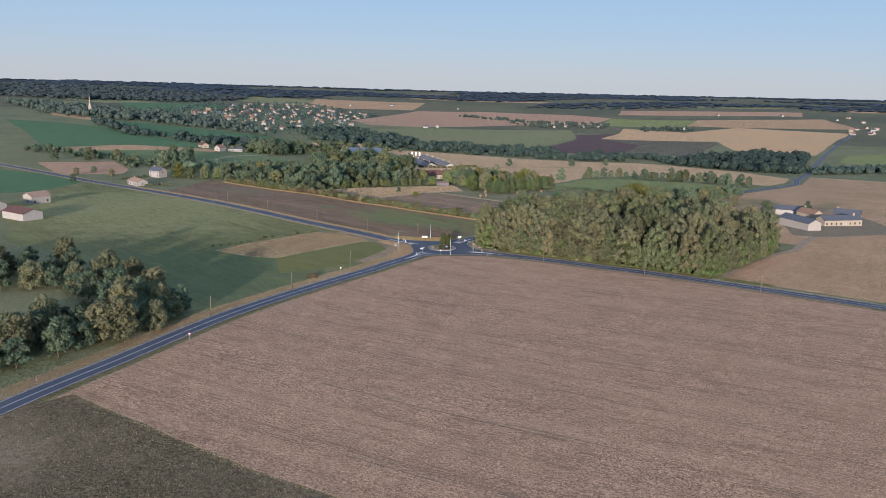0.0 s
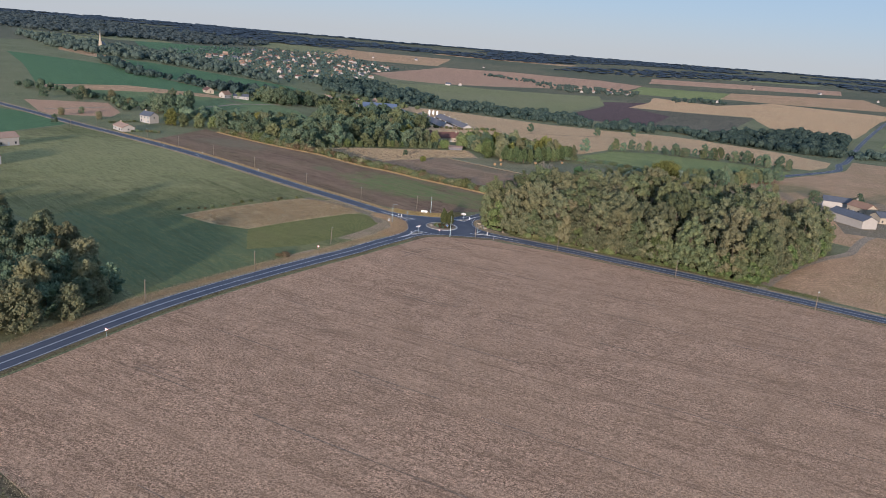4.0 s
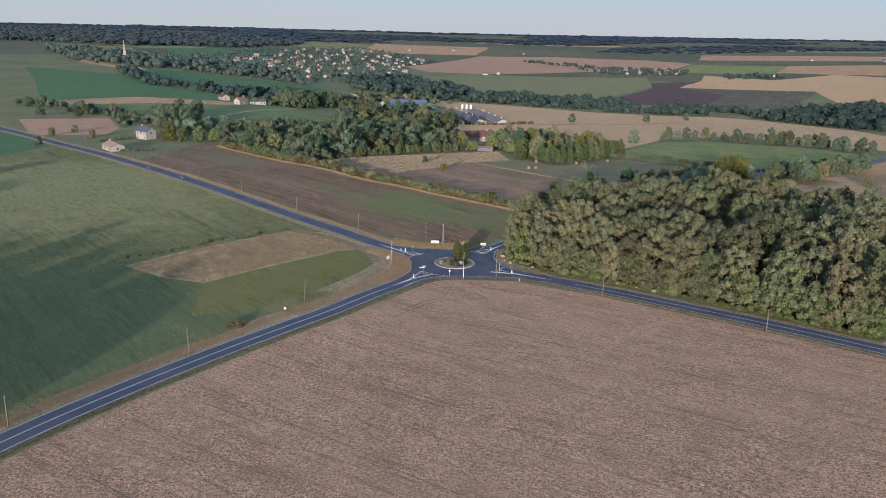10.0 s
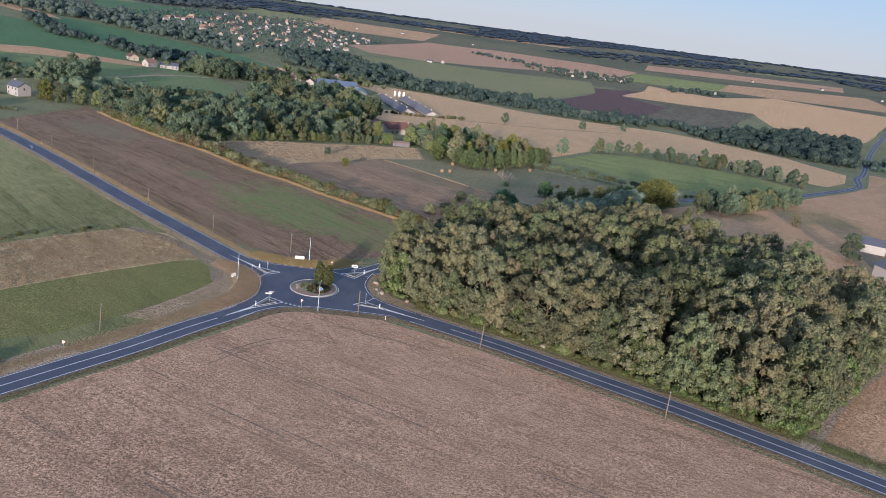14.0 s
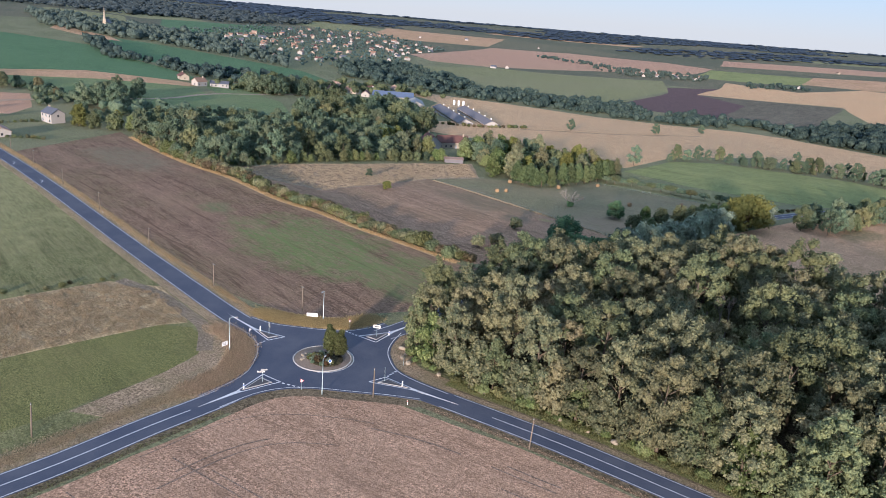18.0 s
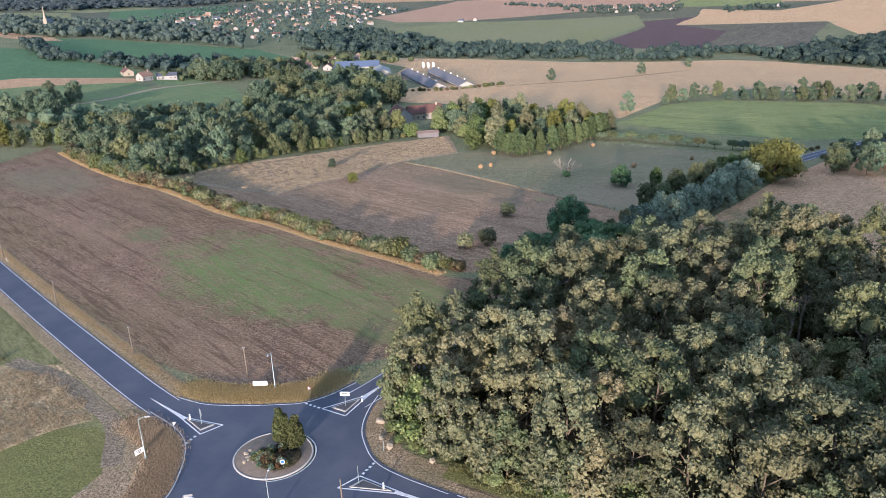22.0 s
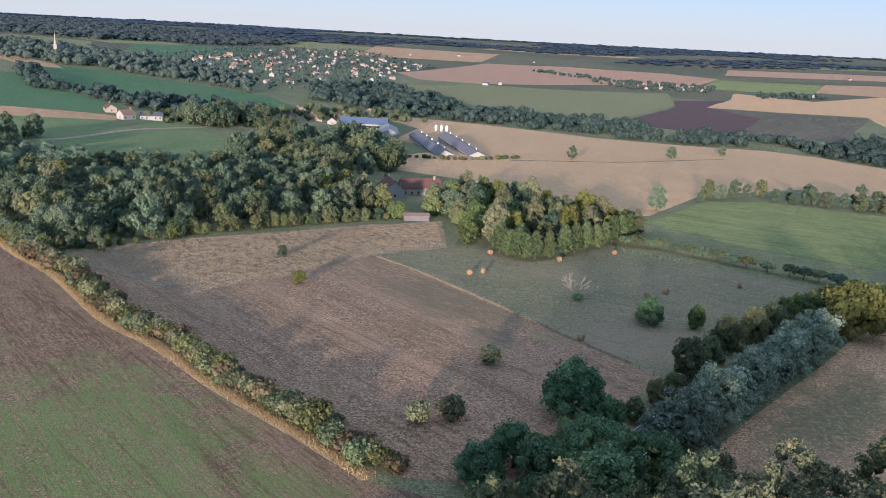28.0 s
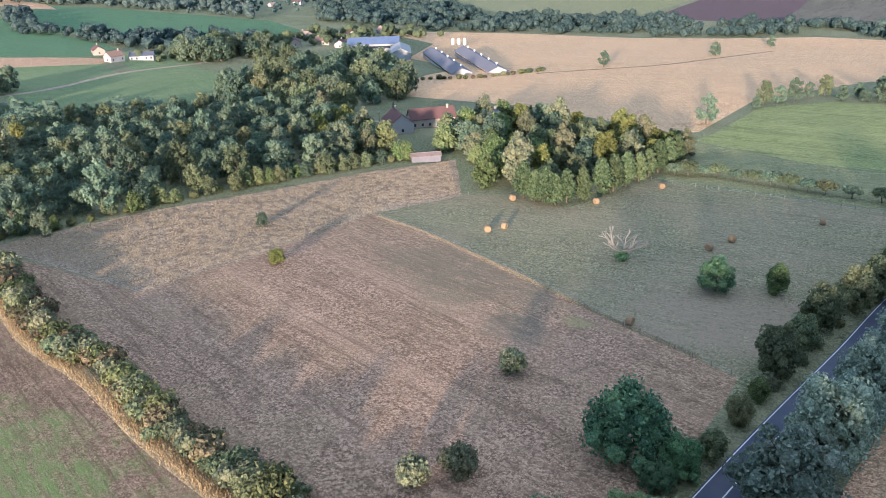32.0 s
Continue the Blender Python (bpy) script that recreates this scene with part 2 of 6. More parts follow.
# first spot paints in the oak wood's shade; the others are green patches
TAN = field("tan_stubble", (0.438, 0.262, 0.154), (0.682, 0.421, 0.256), (0.293, 0.220, 0.103), 55, 0.35, 0.55, 0.016, 1.2, 0.25, 0.0, ((100, 116, 12, 34, (0.165, 0.150, 0.090)), (225, 222, 26, 34, (0.156, 0.161, 0.077)), (180, 195, 8, 22, (0.167, 0.166, 0.083)), (108, 128, 9, 30, (0.145, 0.149, 0.077)), (270, 205, 10, 50, (0.189, 0.171, 0.092))))
PLOUGH = field("dark_ploughed_soil", (0.108, 0.070, 0.070), (0.176, 0.116, 0.112), (0.143, 0.100, 0.090), 62, 0.5, 0.3, 0.01)
VINES = field("dark_vine_rows", (0.105, 0.090, 0.070), (0.230, 0.205, 0.145), (0.14, 0.13, 0.085), 62, 0.8, 0.4, 0.01, 1.2, 0.25, 9.0)
HILL = field("hill_green_crop", (0.066, 0.148, 0.074), (0.139, 0.240, 0.118), (0.130, 0.205, 0.106), 30, 0.25, 0.5, 0.006)
PALE = field("pale_green_field", (0.192, 0.204, 0.096), (0.302, 0.295, 0.150), (0.274, 0.249, 0.150), 15, 0.3, 0.5, 0.006)
ROSE = field("rose_stubble", (0.398, 0.230, 0.154), (0.569, 0.351, 0.237), (0.477, 0.315, 0.198), 10, 0.2, 0.5, 0.006)
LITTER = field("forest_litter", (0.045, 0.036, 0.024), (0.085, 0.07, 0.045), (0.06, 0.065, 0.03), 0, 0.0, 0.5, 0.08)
FARLAND = field("distant_farmland", (0.098, 0.116, 0.065), (0.216, 0.192, 0.131), (0.064, 0.086, 0.060), 25, 0.1, 0.8, 0.0022)
DIRT = field("bare_track_dirt", (0.31, 0.240, 0.175), (0.46, 0.360, 0.265), (0.25, 0.20, 0.15), 0, 0.0, 0.4, 0.1)


def asphalt():
    n = Nodes("blue_grey_asphalt", rough=0.85, spec=0.2)
    fine = n.noise(9.0, 4, 0.7)
    worn = n.ramp(n.noise(0.12, 4, 0.6), [(0.40, (0, 0, 0)), (0.66, (1, 1, 1))])
    colour = n.mix(n.ramp(fine, [(0.3, (0, 0, 0)), (0.7, (1, 1, 1))]), (0.050, 0.060, 0.088), (0.088, 0.101, 0.136))
    colour = n.mix(n.math("MULTIPLY", worn, 0.5), colour, (0.120, 0.127, 0.150))
    n.bump(fine, 0.4, 0.02)
    return n.paint(colour)


def worn_paint(name, base, dirt, wear=0.4):
    n = Nodes(name, rough=0.6, spec=0.3)
    colour = n.mix(n.math("MULTIPLY", n.ramp(n.noise(1.6, 4, 0.7), [(0.45, (0, 0, 0)), (0.7, (1, 1, 1))]), wear), base, dirt)
    return n.paint(colour)


def plain(name, base, rough=0.7, metal=0.0, spread=0.15, scale=2.0, spec=0.3):
    n = Nodes(name, rough=rough, metal=metal, spec=spec)
    grain = n.ramp(n.noise(scale, 5, 0.65), [(0.3, (0, 0, 0)), (0.7, (1, 1, 1))])
    large = n.ramp(n.noise(scale * 0.13, 3, 0.6), [(0.4, (0, 0, 0)), (0.65, (1, 1, 1))])
    colour = n.mix(grain, shade(base, 1 - spread), shade(base, 1 + spread))
    colour = n.mix(n.math("MULTIPLY", large, 0.35), colour, shade(base, 1 - 1.6 * spread))
    n.bump(n.noise(scale * 3, 3), 0.3, 0.02)
    return n.paint(colour)


def leaves(name, dark, mid, bright, odd, odd_share=0.2, clump_scale=0.35, twig_scale=4.0):
    """Foliage: every spray of leaves differs a little, every tree more, and some trees turn another colour."""
    n = Nodes(name, rough=0.7, spec=0.12)
    spray = n.add("ShaderNodeNewGeometry").outputs["Random Per Island"]
    tree = n.add("ShaderNodeObjectInfo").outputs["Random"]
    colour = n.ramp(spray, [(0.0, dark), (0.55, mid), (1.0, bright)])
    step = n.ramp(n.math("FRACT", n.math("MULTIPLY", tree, 7.31)), [(1 - odd_share - 0.12, (0, 0, 0)), (1 - odd_share + 0.12, (1, 1, 1))])
    clump = n.ramp(n.noise(clump_scale, 3), [(0.40, (0, 0, 0)), (0.62, (1, 1, 1))])
    colour = n.mix(n.math("MULTIPLY", n.math("ADD", n.math("MULTIPLY", step, 0.6), n.math("MULTIPLY", clump, 0.35)), 0.85), colour, odd)
    twig = n.noise(twig_scale, 2, 0.7)
    speckle = n.math("ADD", n.math("MULTIPLY", n.ramp(twig, [(0.40, (0, 0, 0)), (0.60, (1, 1, 1))]), 0.7), 0.62)
    gain = n.add("ShaderNodeHueSaturation")
    n.link(colour, gain.inputs["Color"])
    n.link(n.math("MULTIPLY", n.math("ADD", n.math("MULTIPLY", tree, 0.55), 0.72), speckle), gain.inputs["Value"])
    n.link(n.math("ADD", n.math("MULTIPLY", n.math("FRACT", n.math("MULTIPLY", tree, 3.7)), 0.03), 0.485), gain.inputs["Hue"])
    n.bump(twig, 0.6, 0.15)
    n.paint(gain.outputs[0])
    glow = n.add("ShaderNodeBsdfTranslucent")
    n.link(gain.outputs[0], glow.inputs["Color"])
    both = n.add("ShaderNodeMixShader", Fac=0.42)
    n.link(n.bsdf.outputs[0], both.inputs[1])
    n.link(glow.outputs[0], both.inputs[2])
    n.link(both.outputs[0], n.tree.nodes["Material Output"].inputs["Surface"])
    return n.mat


ASPHALT = asphalt()
OLD_ASPHALT = plain("old_grey_asphalt", (0.085, 0.083, 0.086), 0.85, 0, 0.2, 3.0)
WHITE_LINE = worn_paint("white_road_paint", (0.66, 0.665, 0.68), (0.26, 0.26, 0.275), 0.55)
KERB = plain("concrete_kerb", (0.42, 0.40, 0.37), 0.85, 0, 0.15, 3.0)
OAK = leaves("oak_leaves", (0.110, 0.141, 0.094), (0.167, 0.193, 0.114), (0.244, 0.254, 0.146), (0.275, 0.249, 0.148), 0.32)
BROAD = leaves("broad_leaves", (0.078, 0.129, 0.097), (0.114, 0.182, 0.124), (0.179, 0.246, 0.156), (0.206, 0.235, 0.145), 0.25)
DEEP = leaves("deep_green_leaves", (0.049, 0.113, 0.070), (0.095, 0.186, 0.107), (0.157, 0.266, 0.140), (0.166, 0.288, 0.125), 0.15)
ROBINIA = leaves("robinia_leaves", (0.056, 0.125, 0.075), (0.115, 0.212, 0.123), (0.203, 0.308, 0.164), (0.258, 0.320, 0.131), 0.2)
SILVER = leaves("silver_willow_leaves", (0.119, 0.172, 0.140), (0.206, 0.276, 0.217), (0.334, 0.408, 0.319), (0.254, 0.296, 0.206), 0.3)
LIME = leaves("yellow_green_leaves", (0.075, 0.100, 0.032), (0.155, 0.180, 0.058), (0.255, 0.260, 0.085), (0.22, 0.21, 0.075), 0.3)
NEEDLE = leaves("conifer_needles", (0.057, 0.089, 0.048), (0.095, 0.138, 0.068), (0.144, 0.189, 0.090), (0.146, 0.179, 0.084), 0.25)
HEDGE = leaves("hedge_leaves", (0.070, 0.092, 0.040), (0.135, 0.160, 0.068), (0.210, 0.230, 0.100), (0.215, 0.200, 0.100), 0.3)
VERDANT = leaves("bright_green_leaves", (0.066, 0.110, 0.043), (0.132, 0.198, 0.076), (0.222, 0.288, 0.120), (0.240, 0.258, 0.127), 0.25)
ASHLEAF = leaves("grey_green_leaves", (0.092, 0.128, 0.077), (0.139, 0.180, 0.101), (0.200, 0.239, 0.123), (0.241, 0.239, 0.121), 0.3)
RUST = leaves("rust_shrub_leaves", (0.06, 0.055, 0.03), (0.12, 0.095, 0.05), (0.19, 0.125, 0.07), (0.16, 0.08, 0.05), 0.3)
COPPER = leaves("copper_beech_leaves", (0.035, 0.022, 0.030), (0.062, 0.036, 0.046), (0.095, 0.055, 0.066), (0.08, 0.05, 0.05), 0.2)
DRYTWIG = leaves("dry_bramble_leaves", (0.085, 0.075, 0.042), (0.165, 0.135, 0.080), (0.250, 0.200, 0.125), (0.18, 0.15, 0.085), 0.3)
RUSTTUFT = leaves("rusty_grass_blades", (0.340, 0.255, 0.170), (0.410, 0.312, 0.212), (0.480, 0.375, 0.258), (0.300, 0.255, 0.160), 0.3)
GOLDTUFT = leaves("golden_grass_blades", (0.400, 0.290, 0.150), (0.500, 0.370, 0.195), (0.590, 0.450, 0.250), (0.420, 0.330, 0.180), 0.25)
CYPRESSLEAF = leaves("cypress_needles", (0.055, 0.075, 0.034), (0.090, 0.115, 0.050), (0.135, 0.160, 0.070), (0.13, 0.14, 0.06), 0.2)
# haze painted into the leaf colours, bluer the farther the wood
FARWOOD = leaves("hazed_distant_leaves", (0.037, 0.071, 0.072), (0.064, 0.107, 0.101), (0.099, 0.147, 0.128), (0.112, 0.150, 0.123), 0.3, 0.045, 0.5)
HILLWOOD = leaves("hazed_hill_leaves", (0.052, 0.086, 0.104), (0.064, 0.100, 0.116), (0.082, 0.118, 0.128), (0.090, 0.122, 0.124), 0.3, 0.03, 0.3)
FARTHEST = leaves("hazed_horizon_leaves", (0.064, 0.104, 0.148), (0.072, 0.114, 0.158), (0.082, 0.124, 0.166), (0.082, 0.120, 0.154), 0.3, 0.02, 0.12)
BARK = plain("grey_brown_bark", (0.12, 0.095, 0.07), 0.95, 0, 0.3, 4.0)
DEADWOOD = plain("bleached_deadwood", (0.215, 0.195, 0.165), 0.9, 0, 0.2, 3.0)
TUFT = leaves("dry_grass_blades", (0.388, 0.285, 0.186), (0.495, 0.375, 0.247), (0.603, 0.471, 0.314), (0.356, 0.302, 0.180), 0.2)
GREENTUFT = leaves("green_weed_blades", (0.095, 0.110, 0.050), (0.150, 0.170, 0.075), (0.215, 0.225, 0.105), (0.23, 0.20, 0.11), 0.2)
HAY = plain("golden_hay", (0.282, 0.187, 0.104), 0.95, 0, 0.3, 6.0)
WOODPOLE = plain("weathered_pole_wood", (0.165, 0.138, 0.112), 0.9, 0, 0.2, 5.0)
GALV = plain("galvanised_steel", (0.40, 0.51, 0.54), 0.45, 0.7, 0.1, 3.0)
SIGNWHITE = plain("white_sign_face", (0.80, 0.80, 0.78), 0.5, 0, 0.04, 2.0)
SIGNBLUE = plain("blue_sign_face", (0.03, 0.13, 0.42), 0.45, 0, 0.06, 2.0)
SIGNRED = plain("red_sign_border", (0.55, 0.05, 0.04), 0.45, 0, 0.06, 2.0)
SIGNGREY = plain("grey_sign_back", (0.35, 0.36, 0.37), 0.5, 0.5, 0.06, 2.0)
INK = plain("dark_lettering_bar", (0.05, 0.05, 0.06), 0.6, 0, 0.05, 2.0)
RENDERWALL = plain("white_rendered_wall", (0.327, 0.310, 0.291), 0.9, 0, 0.08, 0.8)
CREAMWALL = plain("cream_stone_wall", (0.345, 0.300, 0.240), 0.92, 0, 0.14, 1.2)
GREYWALL = plain("grey_block_wall", (0.34, 0.33, 0.32), 0.92, 0, 0.1, 1.0)
REDTILE = plain("red_clay_tiles", (0.125, 0.064, 0.056), 0.85, 0, 0.2, 1.6)
BROWNTILE = plain("brown_clay_tiles", (0.24, 0.15, 0.11), 0.85, 0, 0.2, 1.6)
PALETILE = plain("pale_clay_tiles", (0.31, 0.215, 0.17), 0.85, 0, 0.2, 1.6)
SHEETROOF = plain("grey_sheet_roof", (0.150, 0.145, 0.160), 0.75, 0.0, 0.15, 0.8)
SLATE = plain("blue_grey_slate", (0.085, 0.095, 0.12), 0.6, 0, 0.2, 1.6)
ZINC = plain("blue_sheet_roof", (0.11, 0.15, 0.23), 0.8, 0.0, 0.12, 0.6)
FIBRE = plain("pale_sheet_cladding", (0.30, 0.30, 0.29), 0.75, 0.1, 0.1, 0.6)
RUSTROOF = plain("rusty_sheet_roof", (0.23, 0.17, 0.145), 0.85, 0, 0.3, 0.8)
RUT = field("dark_wheel_rut", (0.190, 0.135, 0.100), (0.310, 0.225, 0.170), (0.22, 0.16, 0.12), 0, 0.0, 0.4, 0.1, 1.6, 0.2)
GLASS = plain("dark_window_glass", (0.03, 0.035, 0.045), 0.15, 0, 0.1, 0.5, 0.6)
SHUTTER = plain("painted_shutter", (0.30, 0.33, 0.36), 0.6, 0, 0.1, 2.0)
ROCK = plain("pale_field_stone", (0.30, 0.255, 0.195), 0.9, 0, 0.25, 1.5)
GRAVEL = plain("brown_gravel", (0.20, 0.160, 0.128), 0.95, 0, 0.35, 5.0)

# ---- shapes ----


class Shape:
    """Vertices and faces that gather into one mesh; every face may take its own material slot."""

    def __init__(self):
        self.v, self.f, self.m = [], [], []

    def add(self, verts, faces, slot=0):
        k = len(self.v)
        self.v += [tuple(p) for p in verts]
        self.f += [tuple(k + i for i in f) for f in faces]
        self.m += [slot] * len(faces)
        return self

    def box(self, centre, size, turn=0.0, slot=0, taper=1.0):
        c, s = math.cos(radians(turn)), math.sin(radians(turn))
        pts = []
        for dz in (-0.5, 0.5):
            k = taper if dz > 0 else 1.0
            for dx, dy in ((-0.5, -0.5), (0.5, -0.5), (0.5, 0.5), (-0.5, 0.5)):
                x, y = dx * size[0] * k, dy * size[1] * k
                pts.append((centre[0] + c * x - s * y, centre[1] + s * x + c * y, centre[2] + dz * size[2]))
        return self.add(pts, [(3, 2, 1, 0), (4, 5, 6, 7), (0, 1, 5, 4), (1, 2, 6, 5), (2, 3, 7, 6), (3, 0, 4, 7)], slot)

    def tube(self, a, b, ra, rb, sides=6, slot=0):
        a, b = Vector(a), Vector(b)
        q = (b - a).to_track_quat("Z", "Y")
        ring = [(math.cos(2 * math.pi * i / sides), math.sin(2 * math.pi * i / sides)) for i in range(sides)]
        pts = [a + q @ Vector((x * ra, y * ra, 0)) for x, y in ring] + [b + q @ Vector((x * rb, y * rb, 0)) for x, y in ring]
        faces = [(i, (i + 1) % sides, sides + (i + 1) % sides, sides + i) for i in range(sides)]
        return self.add(pts, faces + [tuple(range(sides - 1, -1, -1)), tuple(range(sides, 2 * sides))], slot)

    def lathe(self, profile, sides=16, centre=(0, 0, 0), slot=0):
        pts, faces, n = [], [], len(profile)
        for i in range(sides):
            a = 2 * math.pi * i / sides
            pts += [(centre[0] + r * math.cos(a), centre[1] + r * math.sin(a), centre[2] + z) for r, z in profile]
        for i in range(sides):
            j = (i + 1) % sides
            faces += [(i * n + k, j * n + k, j * n + k + 1, i * n + k + 1) for k in range(n - 1)]
        faces += [tuple(i * n for i in range(sides - 1, -1, -1)), tuple(i * n + n - 1 for i in range(sides))]
        return self.add(pts, faces, slot)

    def mesh(self, name, *materials, smooth=False):
        me = bpy.data.meshes.new(name)
        me.from_pydata(self.v, [], self.f)
        for m in materials:
            me.materials.append(m)
        if len(materials) > 1:
            me.polygons.foreach_set("material_index", self.m)
        if smooth:
            me.polygons.foreach_set("use_smooth", [True] * len(self.f))
        me.update()
        return me


def array_mesh(name, verts, faces, material):
    me = bpy.data.meshes.new(name)
    me.from_pydata(np.asarray(verts).tolist(), [], faces)
    me.materials.append(material)
    me.update()
    return me


def part(name, mesh, parent, label="", at=None):
    ob = new(name, mesh)
    ob.parent = parent
    if at is not None:
        ob.matrix_basis = at
    return tagged(ob, label)


def thing(name, label, category, group="", kind="", at=None, mesh=None):
    ob = tagged(new(name, mesh), label, category, group, kind)
    if at is not None:
        ob.matrix_basis = at
    return ob


# ---- the lie of the land ----
NEAR_LEVELS = [(0, 0, 0), (47, -25, 0.3), (86, -48, 1.3), (124, -73, 2.3), (-36, -46, 0.8), (-51, -85, 1.0), (-68, -124, 2.2),
               (-88, -179, 3.2), (-38, 26, 0.8), (-71, 53, 0.4), (20, -220, 3), (200, -150, 4), (24, 207, -5), (54, 148, -1.8),
               (35, 121, -0.8), (81, 204, -3.5), (106, 217, -5), (-24, 167, -1.2), (-77, 188, -0.5), (-12, 277, -7)]
FAR_LEVELS = [(-243, 205, -3.5), (-252, 98, -1), (-34, 327, -9), (95, 348, -10), (56, 549, -19.5), (141, 635, -26),
              (200, 726, -33), (-285, 495, -4), (198, 187, -4), (-130, 574, -18), (-550, 900, 6), (-400, 650, 0), (0, 1200, -36),
              (700, 1200, -26), (0, 2200, -28), (-900, 2600, 5), (900, 2600, -5), (0, 4700, 14), (-3600, 4200, 25),
              (3600, 4200, 25), (-3600, -600, 15), (3600, -600, 15)]
LEVELS = np.array(NEAR_LEVELS + FAR_LEVELS, float) / 100


def bend(r2):
    return np.where(r2 > 0, r2 * np.log(r2 + 1e-12), 0)


def level_weights():
    n = len(LEVELS)
    k = bend(((LEVELS[:, None, :2] - LEVELS[None, :, :2]) ** 2).sum(-1)) + np.eye(n) * 0.02
    p = np.c_[np.ones(n), LEVELS[:, :2]]
    a = np.zeros((n + 3, n + 3))
    a[:n, :n], a[:n, n:], a[n:, :n] = k, p, p.T
    return np.linalg.solve(a, np.r_[LEVELS[:, 2], 0, 0, 0])


WEIGHTS = level_weights()


def height(x, y):
    x, y = np.asarray(x, float) / 100, np.asarray(y, float) / 100
    r2 = (x[..., None] - LEVELS[:, 0]) ** 2 + (y[..., None] - LEVELS[:, 1]) ** 2
    return 100 * (bend(r2) @ WEIGHTS[:-3] + WEIGHTS[-3] + WEIGHTS[-2] * x + WEIGHTS[-1] * y)


def ground_at(x, y):
    return float(height(x, y))


def inside(poly, pts):
    """Which of the points lie in the polygon."""
    pts, poly = np.asarray(pts, float), np.asarray(poly, float)
    x, y, hit = pts[:, 0], pts[:, 1], np.zeros(len(pts), bool)
    for (x0, y0), (x1, y1) in zip(poly, np.roll(poly, -1, 0)):
        cross = (y0 > y) != (y1 > y)
        hit ^= cross & (x < (x1 - x0) * (y - y0) / (y1 - y0 + 1e-12) + x0)
    return hit


def smooth_line(points, step=4.0, closed=False):
    """A Catmull-Rom curve through the points, as an array of places a step apart."""
    p = np.asarray(points, float)
    p = np.vstack([p[-1], p, p[:2]]) if closed else np.vstack([2 * p[0] - p[1], p, 2 * p[-1] - p[-2]])
    out = []
    for a, b, c, d in zip(p, p[1:], p[2:], p[3:]):
        n = max(2, int(np.linalg.norm(c - b) / step))
        t = (np.arange(n) / n)[:, None]
        out.append(0.5 * (2 * b + (c - a) * t + (2 * a - 5 * b + 4 * c - d) * t**2 + (3 * b - a - 3 * c + d) * t**3))
    if not closed:
        out.append(p[-2:-1])
    return np.vstack(out)


def offset(line, d):
    """The line moved d metres to its left."""
    t = np.gradient(line, axis=0)
    t /= np.linalg.norm(t, axis=1)[:, None] + 1e-9
    return line + d * np.c_[-t[:, 1], t[:, 0]]


def ribbon(line, width, lift, skirt=0.0, start=0.0):
    """A strip along a line, draped over the land; with a skirt its sides go down into the ground."""
    rows = [offset(line, width / 2), offset(line, -width / 2)]
    s = Shape()
    n = len(line)
    mid = height(line[:, 0], line[:, 1])
    pts = []
    for row in rows:
        z = np.maximum(height(row[:, 0], row[:, 1]), mid - 0.3) + lift
        pts.append(np.c_[row, z])
    s.add(pts[0], []).add(pts[1], [])
    s.f += [(i, n + i, n + i + 1, i + 1) for i in range(n - 1)]
    s.m += [0] * (n - 1)
    if skirt:
        for side, row in enumerate(pts):
            k, low = len(s.v), row - (0, 0, skirt)
            s.add(low, [])
            s.f += [(side * n + i, side * n + i + 1, k + i + 1, k + i)[:: 1 if side else -1] for i in range(n - 1)]
            s.m += [0] * (n - 1)
    return s


# ---- road lines ----
ROAD_W = smooth_line([(-8.2, -13.5), (-14.2, -25.5), (-20.2, -36.2), (-27.5, -50.5), (-35.0, -63.0), (-45.5, -81.0), (-54.6, -99.0),
                      (-63.0, -118.5), (-70.0, -138.0), (-79.0, -166.0), (-86.5, -187.0), (-94.0, -212.0), (-118.0, -300.0), (-150.0, -420.0)])
ROAD_NW = smooth_line([(-14.0, 6.2), (-21.5, 10.4), (-34.7, 19.9), (-61.3, 41.5), (-95.2, 69.8), (-141.7, 109.0), (-197.0, 155.0),
                       (-240.0, 189.0), (-286.0, 218.0), (-350.0, 255.0), (-520.0, 340.0)])
ROAD_E = smooth_line([(14.2, -5.6), (25.5, -9.0), (47.4, -18.6), (60.1, -25.2), (71.8, -31.8), (87.5, -40.6), (101.2, -48.9),
                      (118.0, -59.5), (141.4, -75.0), (200.0, -113.0), (330.0, -200.0)])
ROAD_N = smooth_line([(7.2, 13.6), (12.5, 21.0), (24.0, 39.5), (44.0, 70.5), (64.8, 102.5), (77.6, 121.5), (91.5, 141.5), (118.0, 180.0),
                      (160.0, 228.0), (232.0, 291.5), (300.0, 371.0), (340.0, 426.0), (372.0, 500.0), (408.0, 565.0), (549.0, 851.0),
                      (732.0, 1188.0), (915.0, 1508.0)], 6.0)

RIM_W = smooth_line([(-17.6, -23.6), (-14.6, -16.8), (-13.2, -11.0), (-14.0, -5.0), (-14.9, -1.6), (-16.6, 2.2), (-20.0, 5.8), (-26.4, 10.0)], 1.0)
RIM_N = smooth_line([(-23.0, 16.0), (-17.0, 14.2), (-10.2, 14.4), (-4.0, 15.2), (0.4, 16.2), (4.2, 19.0), (8.0, 23.6)], 1.0)
RIM_E = smooth_line([(14.0, 19.0), (13.2, 14.0), (13.2, 9.0), (14.4, 4.8), (17.2, -0.2), (22.0, -3.6), (29.4, -7.2)], 1.0)
RIM_S = smooth_line([(24.0, -12.0), (17.5, -12.2), (10.0, -13.0), (2.0, -14.0), (-3.4, -16.2), (-7.4, -20.0), (-11.2, -26.6)], 1.0)

